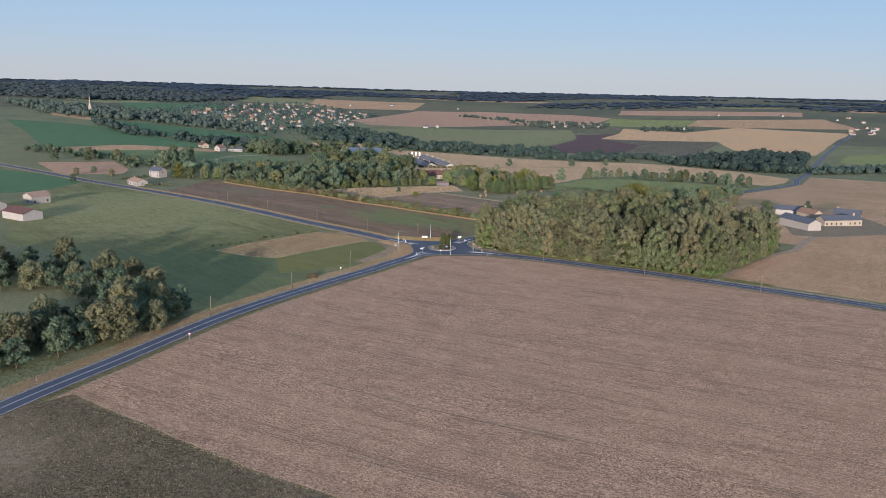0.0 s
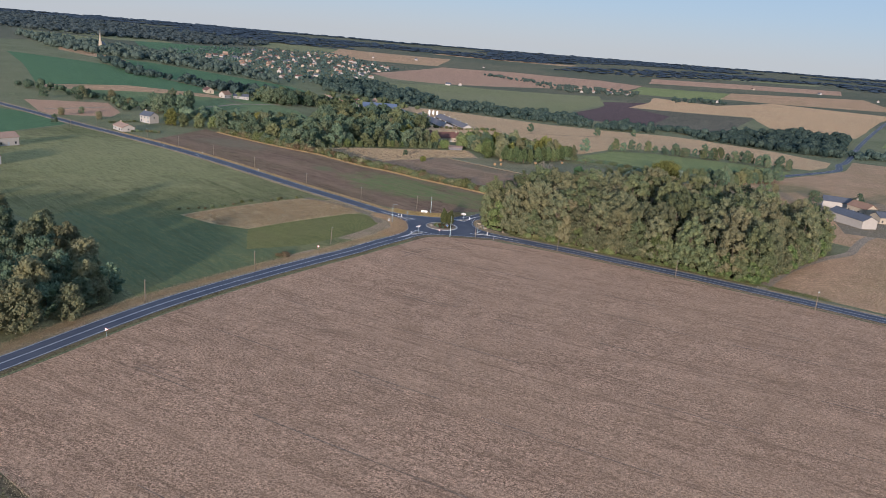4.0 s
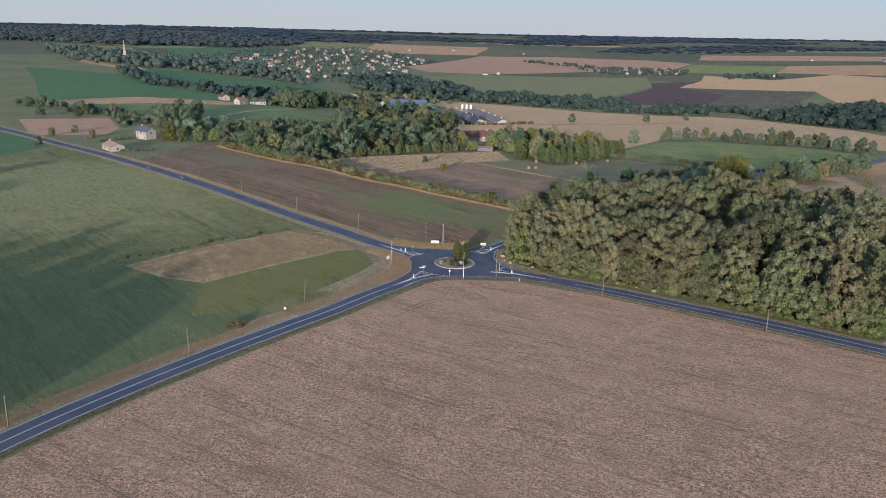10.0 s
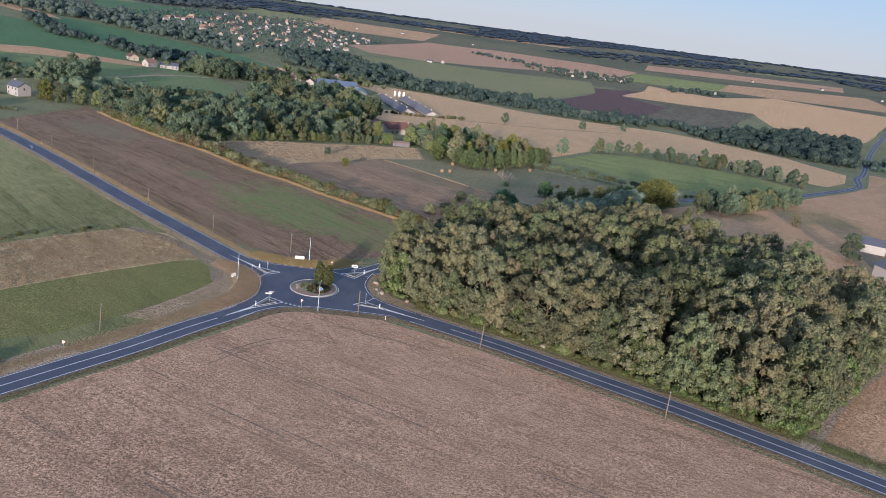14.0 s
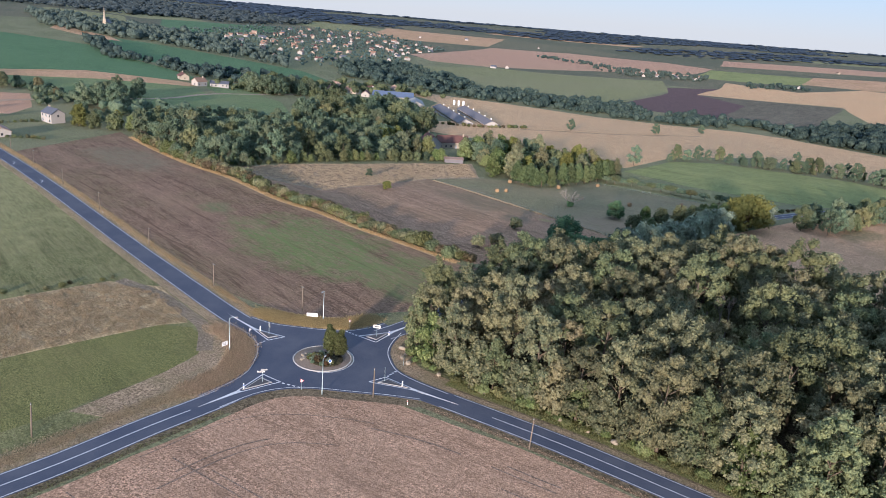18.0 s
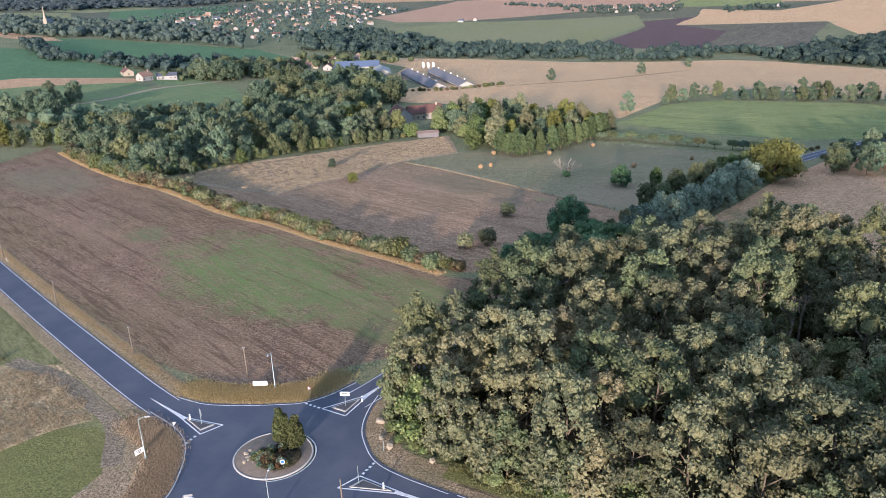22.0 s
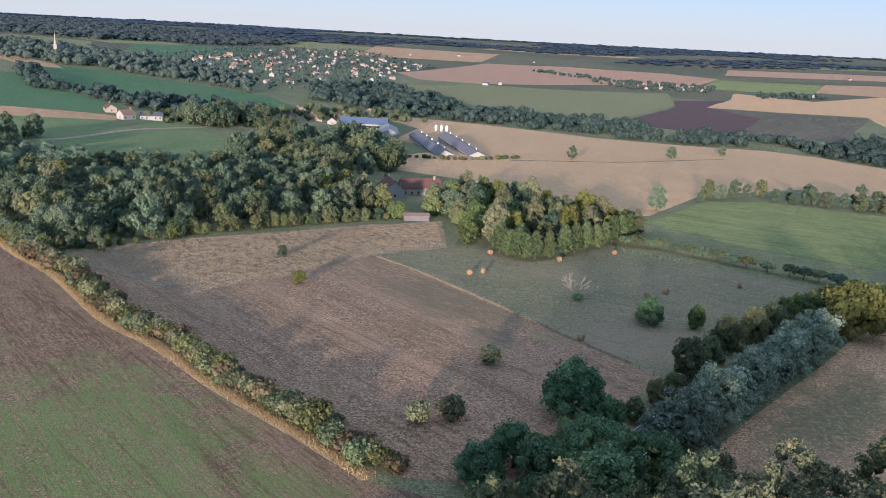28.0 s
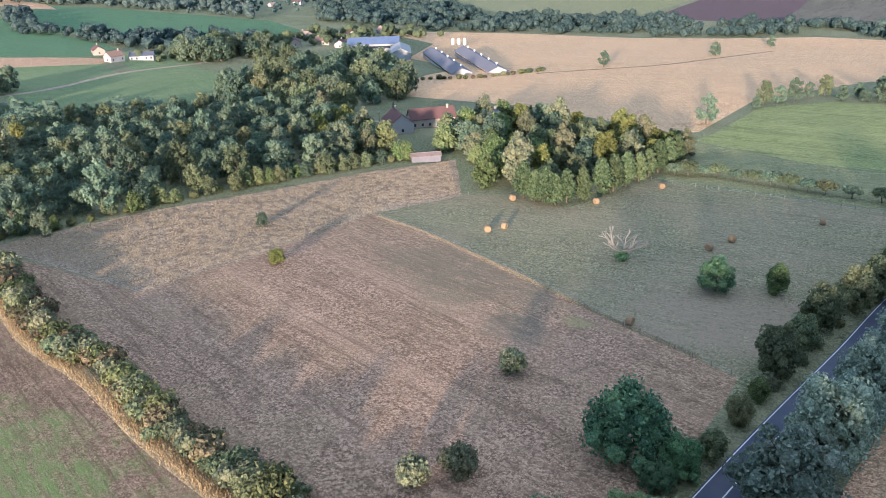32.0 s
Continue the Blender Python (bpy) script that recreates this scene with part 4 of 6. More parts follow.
def lobed_crown(name, rng, radius, cz, rz, clumps, clump_r, per, leaf, material):
    """A broad crown: full boughs side by side, each carrying smaller leafy heads on its outer side."""
    count = max(8, clumps // 3)
    ways, tries = [], 0
    while len(ways) < count and tries < 6000:
        tries += 1
        w = rng.normal(size=3)
        w /= np.linalg.norm(w)
        if w[2] > -0.8 and all(np.linalg.norm(w - o) > 2.9 / count**0.5 * (1 - tries / 8000) for o in ways):
            ways.append(w)
    heads, bodies = [], []
    for w in ways:
        lobe = clump_r * rng.uniform(1.05, 1.55)
        flare = 1 + 0.5 * max(0.0, -w[2] - 0.1)
        k = rng.uniform(0.84, 1.08)
        mid = np.array([w[0] * (radius - lobe) * k * flare, w[1] * (radius - lobe) * k * flare, cz + w[2] * rz * rng.uniform(0.88, 1.06)])
        bodies.append((*mid, lobe))
        for _ in range(3):
            d = rng.normal(size=3) * 0.8 + w + (0, 0, 0.4)
            d /= np.linalg.norm(d)
            heads.append((*(mid + d * lobe * rng.uniform(0.6, 0.95)), clump_r * rng.uniform(0.45, 0.85)))
    heads, bodies = np.array(heads), np.array(bodies)
    both = np.vstack([heads, bodies])
    core_v = (both[:, None, :3] + ICO[None] * (both[:, 3:] * 0.62 * rng.uniform(0.85, 1.12, (len(both), 12)))[..., None]).reshape(-1, 3)
    faces = (np.arange(len(both))[:, None, None] * 12 + ICO_F[None]).reshape(-1, 3).tolist()
    inner = np.array((0, 0, cz - rz * 0.3))
    verts = [core_v]
    for group, amount in ((heads, int(per * 0.8)), (bodies, int(per * 2.0))):
        v, f = sprays(rng, group[:, :3], group[:, 3], amount, leaf, 0.3, inner, (0.62, 1.3))
        faces += (f + sum(map(len, verts))).tolist()
        verts.append(v)
    return array_mesh(name, np.vstack(verts), faces, material)


def trunk_mesh(seed, height_to, girth, limbs=5, spread=2.0, material=None):
    rng = np.random.RandomState(seed)
    s = Shape()
    bent = [Vector((0, 0, -0.3)), Vector((rng.normal() * 0.15, rng.normal() * 0.15, height_to * 0.45)), Vector((rng.normal() * 0.3, rng.normal() * 0.3, height_to))]
    s.lathe([(girth * 1.6, -0.3), (girth * 1.15, 0.4), (girth, 1.0)], 8)
    s.tube(bent[0] + Vector((0, 0, 1.2)), bent[1], girth, girth * 0.75, 8)
    s.tube(bent[1], bent[2], girth * 0.75, girth * 0.3, 7)
    for i in range(limbs):
        a = 2 * math.pi * (i + rng.uniform(-0.2, 0.2)) / limbs
        t = rng.uniform(0.35, 0.85)
        start = bent[1].lerp(bent[2], max(0, (t - 0.45) / 0.55)) if t > 0.45 else bent[0].lerp(bent[1], t / 0.45)
        mid = start + Vector((math.cos(a), math.sin(a), 0.9)) * spread * 0.5
        end = mid + Vector((math.cos(a + 0.3), math.sin(a + 0.3), 0.7)) * spread * 0.6
        s.tube(start, mid, girth * 0.42, girth * 0.26, 5)
        s.tube(mid, end, girth * 0.26, girth * 0.08, 5)
    return s.mesh("trunk", material or BARK, smooth=True)


def tree_kind(name, seed, tall, radius, low, clumps, clump_r, per, leaf, material, cone=0.0, girth=None, gap=0.0):
    """The meshes of one tree, shared by all trees of its shape."""
    trunk = trunk_mesh(seed, tall * 0.72, girth or tall * 0.018, 5, radius * 0.6)
    crown = crown_mesh("crown", seed + 1, radius, low, tall, clumps, clump_r, per, leaf, material, cone, gap)
    return name, trunk, crown


def plant(kind, x, y, label, group="", scale=1.0, stretch=1.0, rng=random, category="tree"):
    name, trunk, crown = kind
    m = Matrix.Translation((x, y, ground_at(x, y) - 0.1)) @ Matrix.Rotation(rng.uniform(0, 6.28), 4, "Z") @ Matrix.Diagonal((scale, scale, scale * stretch, 1))
    tree = thing(name, label, category, group, at=m)
    if trunk:
        part("trunk", trunk, tree)
    part("crown", crown, tree)
    return tree


def scatter(poly, spacing, seed, limit=4000):
    """Places in a polygon, no two nearer than the spacing."""
    rng = np.random.RandomState(seed)
    poly = np.asarray(poly, float)
    lo, hi = poly.min(0), poly.max(0)
    tries = rng.uniform(lo, hi, (min(60000, int(8 * np.prod(hi - lo) / spacing**2) + 50), 2))
    tries = tries[inside(poly, tries)]
    cells, out = {}, []
    for p in tries:
        c = (int(p[0] // spacing), int(p[1] // spacing))
        if all(np.hypot(*(p - q)) >= spacing for dx in (-1, 0, 1) for dy in (-1, 0, 1) for q in cells.get((c[0] + dx, c[1] + dy), ())):
            cells.setdefault(c, []).append(p)
            out.append(p)
            if len(out) >= limit:
                break
    return out


OAKS = [tree_kind("oak_tree", 11 + 5 * i, 17.0 + (i % 3), 5.2 + 0.4 * (i % 2), 5.0, 66, 1.10, 40, 0.27, m, gap=0.03) for i, m in enumerate((OAK, OAK, ASHLEAF, OAK))]
EDGE_OAKS = [tree_kind("oak_tree", 61 + 5 * i, 14.5 + i, 4.9, 0.1, 84, 1.12, 40, 0.27, m) for i, m in enumerate((OAK, ASHLEAF, OAK))]
YOUNG_OAKS = [tree_kind("young_oak", 91 + 5 * i, 8.0 + i, 3.4, 0.0, 40, 1.05, 44, 0.32, m) for i, m in enumerate((OAK, VERDANT, ASHLEAF))]
BROADS = [tree_kind("broadleaf_tree", 101 + 5 * i, 10.8 + 0.8 * i, 4.6, 0.2, 36, 1.35, 34, 0.42, BROAD) for i in range(3)]
OAK_MID = [tree_kind("oak_tree", 131 + 5 * i, 12.0 + i, 5.2, 0.3, 54, 1.5, 40, 0.42, OAK) for i in range(2)]
ASH_MID = [tree_kind("broadleaf_tree", 146, 11.5, 4.6, 0.2, 36, 1.35, 34, 0.42, ASHLEAF)]
DEEPS = [tree_kind("dense_green_tree", 161 + 5 * i, 10.0, 5.2, 0.2, 60, 1.35, 90, 0.27, DEEP) for i in range(2)]
SILVERS = [tree_kind("willow_tree", 191 + 5 * i, 8.5, 4.4, 0.2, 56, 1.15, 80, 0.26, SILVER) for i in range(2)]
LIMES = [tree_kind("lime_tree", 221, 14.0, 8.0, 0.8, 70, 2.0, 75, 0.48, LIME)]
ROADTREES = [tree_kind("roadside_tree", 241 + 5 * i, 10.0, 4.6, 0.1, 60, 1.2, 70, 0.30, m, cone=c) for i, (m, c) in enumerate(((ASHLEAF, 0.35), (VERDANT, 0.55)))]
ROBINIAS = [tree_kind("robinia_tree", 171 + 5 * i, 12.5, 6.0, 2.0, 70, 1.35, 70, 0.34, ROBINIA, gap=0.03) for i in range(2)]
GARDENS = [tree_kind("garden_tree", 401 + 5 * i, 8.5 + 0.7 * i, 4.2, 0.1, 36, 1.5, 34, 0.50, m) for i, m in enumerate((VERDANT, ASHLEAF, BROAD, LIME, OAK))]
ASHES = [tree_kind("ash_tree", 431 + 5 * i, 12.5, 7.0, 0.2, 40, 2.1, 32, 0.70, m) for i, m in enumerate((ASHLEAF, BROAD))]
CONES = [tree_kind("conifer_tree", 251 + 5 * i, 11.5, 4.3, 0.3, 52, 1.15, 56, 0.36, NEEDLE, cone=0.85) for i in range(2)]
BUSHES = [("hedge_bush", None, crown_mesh("crown", 301 + 5 * i, 2.2, 0.0, 3.2, 15, 1.0, 30, 0.38, m)) for i, m in enumerate((HEDGE, OAK, ASHLEAF, DRYTWIG))]
RIM_BUSHES = [("rim_bush", None, crown_mesh("crown", 361 + 5 * i, 2.2, 0.0, 3.0, 18, 0.95, 40, 0.30, m)) for i, m in enumerate((VERDANT, HEDGE, VERDANT))]
ORCHARD = [tree_kind("orchard_tree", 471 + 5 * i, 3.8, 3.0, 1.9, 20, 0.8, 40, 0.34, m, girth=0.14) for i, m in enumerate((BROAD, ASHLEAF))]
UMBRELLA = tree_kind("umbrella_tree", 481, 14.5, 3.6, 9.5, 26, 1.2, 44, 0.40, LIME, girth=0.24)
BEECH = tree_kind("copper_beech", 486, 6.5, 3.2, 0.2, 26, 1.0, 44, 0.34, COPPER)
SPRUCE = [tree_kind("spruce_tree", 491 + 5 * i, 7.5, 2.0, 0.2, 34, 0.6, 40, 0.28, m, cone=0.9) for i, m in enumerate((SILVER, DEEP))]
SHRUBS = [tree_kind("shrub", 331 + 5 * i, 4.2, 2.3, 0.5, 20, 0.85, 46, 0.32, m) for i, m in enumerate((HEDGE, OAK))]

WOOD = [(18.5, 9.5), (22.5, 30), (42, 56), (70, 71), (97, 78), (120, 64), (150, 47), (166, 26), (139, -15), (113.5, -45.5), (100, -38.5), (66, -18), (40, -4.5), (27, 2)]
rng = random.Random(5)
core = np.mean(WOOD, 0)
CLEARINGS = [(88, 22, 5.5), (90, 30, 4.0), (115, 1, 4.5)]


def in_clearing(p, extra=0.0):
    return any(math.hypot(p[0] - x, p[1] - y) < r + extra for x, y, r in CLEARINGS)


WOOD_SPOTS = [p for p in scatter(WOOD, 7.2, 21) if not in_clearing(p, 2.5)]
for p in WOOD_SPOTS:
    # the wood's rim is leafy to the ground, its inside bears its leaves high up
    rim = not inside(core + (np.array(WOOD) - core) * 0.86, [p])[0]
    plant(rng.choice(EDGE_OAKS if rim else OAKS), p[0], p[1],
          "oak at the wood's edge, leafy down to the ground" if rim else "tall olive-green oak inside the dense wood",
          "trees of the oak wood", rng.uniform(0.84, 1.17) * (1 + 0.14 * min(1.0, max(0.0, (p[0] - 70) / 45))), rng.uniform(0.92, 1.12), rng)

# young trees fill the gaps under the tall ones
for p in scatter(WOOD, 5.2, 22):
    if np.hypot(*(np.array(WOOD_SPOTS) - p).T).min() > 5.35 and not in_clearing(p):
        plant(rng.choice(YOUNG_OAKS), p[0], p[1], "young oak in a gap of the wood", "young oaks in the wood", rng.uniform(1.0, 1.35), rng.uniform(0.9, 1.15), rng)

bare_rng = random.Random(31)


def bare_oak(x, y, tall, label):
    """A leafless oak: trunk and forking limbs."""
    tree = thing("bare_oak", label, "tree", "bare oaks", at=pose(x, y, ground_at(x, y) - 0.1, 0, 0, bare_rng.uniform(0, 360)))
    wood = Shape()

    def fork(start, way, length, girth, depth):
        end = start + way * length
        wood.tube(start, end, girth, girth * 0.65, 5)
        if depth:
            for _ in range(3):
                turn = Vector((bare_rng.uniform(-1, 1), bare_rng.uniform(-1, 1), bare_rng.uniform(-0.1, 0.6)))
                fork(start.lerp(end, bare_rng.uniform(0.65, 1)), (way + turn * 0.8).normalized(), length * bare_rng.uniform(0.55, 0.75), girth * 0.6, depth - 1)

    part("trunk", Shape().lathe([(0.36, -0.2), (0.26, 0.8), (0.20, tall * 0.5)], 8).mesh("trunk", DEADWOOD), tree)
    fork(Vector((0, 0, tall * 0.48)), Vector((0.1, 0.05, 1)).normalized(), tall * 0.24, 0.2, 4)
    part("bare_crown", wood.mesh("bare_crown", DEADWOOD), tree)


for x, y, tall in ((88, 31, 15), (91, 35, 14), (85, 28, 11), (115, 2, 14), (112, -3, 12), (118, 5, 13), (60, 18, 13)):
    bare_oak(x, y, tall, "grey leafless oak in a gap of the wood")

WOOD_RIM = smooth_line([(17, 16), (17.5, 9), (22, 3.5), (28, 0), (40, -6.0), (66, -19.5), (100, -40), (113, -46.5), (122, -36), (140, -15), (160, 12)], 2.4)
for i, (x, y) in enumerate(WOOD_RIM):
    plant(rng.choice(RIM_BUSHES), x + rng.uniform(-1, 1), y + rng.uniform(-0.8, 1.0), "bright leafy bush at the foot of the wood", "bushes along the wood", rng.uniform(0.35, 0.8), rng.uniform(0.7, 1.2), rng, "bush")
    if i % 2 == 0:
        plant(rng.choice(YOUNG_OAKS), x + 1.2 + rng.uniform(-0.8, 0.8), y + 1.8 + rng.uniform(-0.5, 1.5), "young oak crowding the wood's edge", "young oaks along the wood", rng.uniform(0.75, 1.2), rng.uniform(0.85, 1.2), rng)

GROVES = [
    ([(-188, 250), (-136, 203), (-101, 178), (-84, 203), (-60, 238), (-40, 262), (-32, 285), (-48, 322), (-80, 340), (-112, 345), (-150, 325), (-200, 300)], 7.0, BROADS + ASH_MID, "broadleaf tree in the wood beyond the stubble", "trees of the far wood", 41),
    ([(-78, -122), (-79, -142), (-90, -160), (-99, -172), (-109, -186), (-135, -196), (-122, -165), (-106, -140), (-90, -112)], 5.6, OAK_MID + BROADS, "bushy broadleaf tree in the roadside grove", "trees of the roadside grove", 43),
    ([(-210, -110), (-165, -72), (-126, -72), (-88, -108), (-100, -122), (-132, -100), (-165, -108), (-200, -140)], 6.6, OAK_MID + BROADS, "bushy broadleaf tree in the roadside grove", "trees of the roadside grove", 44),
    ([(6, 244), (14, 262), (2, 284), (14, 312), (42, 318), (66, 308), (82, 290), (72, 272), (56, 264), (40, 246), (24, 246)], 7.0, GARDENS, "garden tree beside the farmhouse", "trees round the farmhouse", 45),
    ([(-62, 300), (-52, 284), (-34, 281), (-28, 288), (-48, 306), (-58, 330), (-80, 344)], 6.5, GARDENS, "garden tree beside the farmhouse", "trees round the farmhouse", 46),
    ([(-3, 286), (4, 284), (14, 312), (30, 330), (2, 340), (-8, 318), (-12, 300)], 6.5, GARDENS, "garden tree beside the farmhouse", "trees round the farmhouse", 52),
    ([(150, 190), (164, 214), (224, 272), (232, 264), (190, 214), (160, 184)], 6.5, BROADS + ASH_MID, "hedgerow tree along the road", "hedgerow trees", 47),
    ([(128, 392), (160, 414), (240, 392), (272, 350), (280, 362), (248, 408), (162, 428), (122, 402)], 8.0, BROADS + ASH_MID, "hedgerow tree between wheat and green crop", "hedgerow trees", 48),
    ([(-276, 330), (-258, 350), (-244, 345), (-240, 320), (-262, 312)], 7.0, BROADS, "large dark tree beside the white house", "trees by the white house", 49),
    ([(-236, 262), (-200, 262), (-192, 254), (-206, 246), (-232, 250)], 9.0, GARDENS, "garden tree beside the white house", "trees by the white house", 50),
    ([(-148, 392), (-140, 430), (-172, 520), (-104, 540), (-62, 495), (-66, 450), (-50, 420), (-62, 372), (-92, 362), (-122, 372)], 13.0, ASHES, "large round ash in the copse below the lane", "trees of the copse", 53),
    ([(-252, 520), (-236, 570), (-205, 600), (-190, 560), (-215, 515)], 10.0, ASHES, "large ash beside the lane", "trees by the lane", 54),
    ([(-290, 372), (-268, 392), (-262, 378), (-280, 356)], 8.0, BROADS, "dark tree beside the lane", "trees by the lane", 55),
]
for poly, gap, kinds, label, group, seed in GROVES:
    for p in scatter(poly, gap, seed):
        plant(rng.choice(kinds), p[0], p[1], label, group, rng.uniform(0.75, 1.22) * (0.76 if "roadside grove" in group or "hedgerow" in group else 0.9 if "far wood" in group else 1.0), rng.uniform(0.88, 1.15), rng)

for i, (x, y) in enumerate(smooth_line([(-140, 196), (-108, 174), (-84, 200), (-58, 234), (-34, 262), (-18, 278)], 3.6)):
    plant(rng.choice(RIM_BUSHES[1:2] + GARDENS[:3]), x + rng.uniform(-1.5, 1.5), y + rng.uniform(-1.5, 1.5), "leafy bush at the foot of the far wood", "bushes along the far wood", rng.uniform(0.4, 0.75), rng.uniform(0.9, 1.1), rng, "bush")

SINGLE = [
    (DEEPS, 51.5, 108.0, 1.18, "round dark-green tree at the pasture's corner"), (DEEPS, 58.5, 105.0, 0.62, "dark-green tree beside the road"), (DEEPS, 55.5, 101, 0.5, "dark-green tree beside the road"),
    (ROBINIAS, 54.8, 83.1, 1.00, "tall feathery robinia beside the road"),
    (ROBINIAS, 61.9, 79.0, 1.05, "tall feathery robinia beside the road"),
    (ROBINIAS, 47.5, 77.1, 0.95, "tall feathery robinia beside the road"),
    (ROBINIAS, 67.4, 77.8, 0.90, "tall feathery robinia beside the road"),
    (ROBINIAS, 55.1, 73.4, 1.10, "tall feathery robinia beside the road"),
    (ROBINIAS, 51.2, 88.2, 0.80, "tall feathery robinia beside the road"),
    (DEEPS, 41.4, 86.3, 0.85, "dark-green tree beside the road"), (DEEPS, 36.4, 80.3, 0.8, "dark-green tree beside the road"),
    (OAK_MID, -149, 236, 1.15, "yellowing tree at the front of the wood"),
    (DEEPS, 72.5, 168, 0.75, "small round tree standing in the pasture"), (ROADTREES, 84.5, 168, 0.72, "small round tree standing in the pasture"),
    # yellow-green leaf colour stands in for sunset light on this tree's top
    (LIMES, 127, 175, 1.15, "large tree beside the road, low sunlight painted as yellow-green leaves"),
    (BROADS, 56, 549, 0.85, "lone oak standing in ripe wheat"), (BROADS, 141, 635, 0.9, "lone oak standing in ripe wheat"), (BROADS, 200, 726, 0.85, "lone oak standing in ripe wheat"),
    (BROADS, 95, 348, 0.95, "lone oak at the corner of the wheat"), (BROADS, 122, 386, 0.45, "small tree at the edge of the wheat"),
    (OAK_MID, 200, 188, 0.42, "low lone bush in stubble"), (BROADS, -40, 196, 0.36, "small dry tree in tall grass"), (BROADS, -92, 179, 0.3, "low bush at the wood's edge"),
    (LIMES, -25.5, 170.5, 0.26, "yellow sapling at the edge of tall grass"), (BROADS, 230, 140, 0.8, "tall tree beside the farm sheds"), (BROADS, 197, 121, 1.0, "dark round tree behind the farm sheds"),
    (BROADS, -231, 261, 0.55, "garden tree beside the white house"), (BROADS, -221, 274, 0.6, "garden tree beside the white house"), (BROADS, -228, 317, 0.75, "tall tree behind the white house"), (OAK_MID, -277, 245, 0.5, "small round tree by the crossroads"), (OAK_MID, -305, 243, 0.5, "small round tree by the crossroads"), (BROADS, -338, 327, 0.75, "dark tree in the field hedge"), (BROADS, -365, 320, 0.8, "dark tree in the field hedge"), (BROADS, -285, 200, 0.5, "small tree beside the lane"), (BROADS, -300, 262, 0.5, "small tree beside the lane"),
    (OAK_MID, -345, 345, 0.8, "lone tree on the slope"), (OAK_MID, -322, 352, 0.7, "lone tree on the slope"), (OAK_MID, -300, 340, 0.5, "lone tree on the slope"),
]
for kinds, x, y, k, label in SINGLE:
    plant(rng.choice(kinds), x, y, label, "", k, rng.uniform(0.92, 1.08), rng)


for x, y in (*smooth_line([(-229, 199), (-221, 203), (-212, 203)], 2.6), *smooth_line([(-262, 232), (-254, 246), (-250, 250)], 3.0)):
    plant(rng.choice(BUSHES[:3]), x, y, "clipped bush in the garden hedge of the bungalow", "bushes of the garden hedge", rng.uniform(0.4, 0.65), 0.9, rng, "bush")
for x, y in smooth_line([(-104, -16), (-94, -8), (-86, 6), (-77, 15), (-66, 27)], 3.2):
    plant(rng.choice(BUSHES), x + rng.uniform(-1, 1), y + rng.uniform(-1, 1), "low bush at the edge of the straw strip", "bushes by the straw strip", rng.uniform(0.2, 0.5), 0.9, rng, "bush")
for x, y, k in ((-47.6, -64.9, 0.75), (-49.5, -66.5, 0.6), (-46.5, -67.0, 0.5)):
    plant(BUSHES[3], x, y, "brown heap of brushwood beside the field gate", "brushwood by the gate", k, 0.7, rng, "bush")


plant(UMBRELLA, -160, 258, "pale umbrella-shaped tree on a tall bare trunk", "", 1.0, 1.0, rng)
plant(BEECH, -61.5, 300, "dark purple copper beech on the farm's lawn", "", 1.0, 1.0, rng)
for x, y, k, i in ((-77, 326, 1.25, 0), (-74, 380, 0.9, 1), (-64.5, 395, 0.8, 1), (-49.6, 315.6, 0.7, 1), (-47, 374, 0.6, 1)):
    plant(SPRUCE[i], x, y, "blue-grey spruce on the farm's lawn" if i == 0 else "small dark spruce on the farm's lawn", "spruces on the lawn", k, 1.0, rng)
for x, y in smooth_line([(-76, 458), (-59, 478), (-45.7, 485), (-24, 490), (-1, 510), (9, 521), (16, 527)], 4.2):
    plant(rng.choice(BUSHES), x + rng.uniform(-1, 1), y + rng.uniform(-1, 1), "bush in the hedge before the livestock sheds", "bushes before the sheds", rng.uniform(0.6, 1.1), 0.9, rng, "bush")


def beside_road(y, side):
    """The place at that y beside the northern road, some metres to its left (+) or right (-)."""
    line = offset(ROAD_N, side)
    return float(np.interp(y, line[:60, 1], line[:60, 0])), y


for x, y, k in ((63.5, 109, 0.55), (68.5, 118, 0.55), (72.8, 125.5, 0.5), (77, 133.5, 0.98), (83.5, 143.5, 0.75), (88.6, 151.5, 0.95), (97, 160, 1.0), (103.5, 168, 1.05),
                (109, 176, 0.95), (114, 184, 0.85), (120.5, 192, 0.85), (127, 199.5, 0.8), (134, 207.5, 0.8), (140, 214, 0.8)):
    plant(rng.choice(ROADTREES), x, y, "leafy green tree in the row beside the road", "roadside row", k, rng.uniform(0.92, 1.08), rng)
for y, k in ((98.5, 1.3), (106, 0.95), (112.5, 1.2), (120, 0.95), (127, 1.1), (135, 1.0), (143, 1.15), (152, 1.2), (161, 1.15), (186, 1.0), (194, 1.0)):
    x, y = beside_road(y, -6.6)
    plant(rng.choice(SILVERS), x, y, "silvery willow in the row beside the road", "willows beside the road", k * 1.14, rng.uniform(0.92, 1.08), rng)
for x, y, k in ((23.0, 98.0, 1.05), (29.0, 100.5, 1.15), (33.5, 128.8, 1.05)):
    plant(SHRUBS[int(k * 20) % 2], x, y, "round shrub standing in mown pasture", "shrubs in the pasture", k, 1.0, rng, "shrub")
for i, (x, y) in enumerate(smooth_line([(27, 236), (34, 229), (40, 231), (50, 240), (62, 256), (76, 280)], 5.6)):
    plant(CONES[i % 2], x, y, "conifer in a planted windbreak row", "conifers of the windbreak", rng.uniform(0.85, 1.12), 1.0, rng)
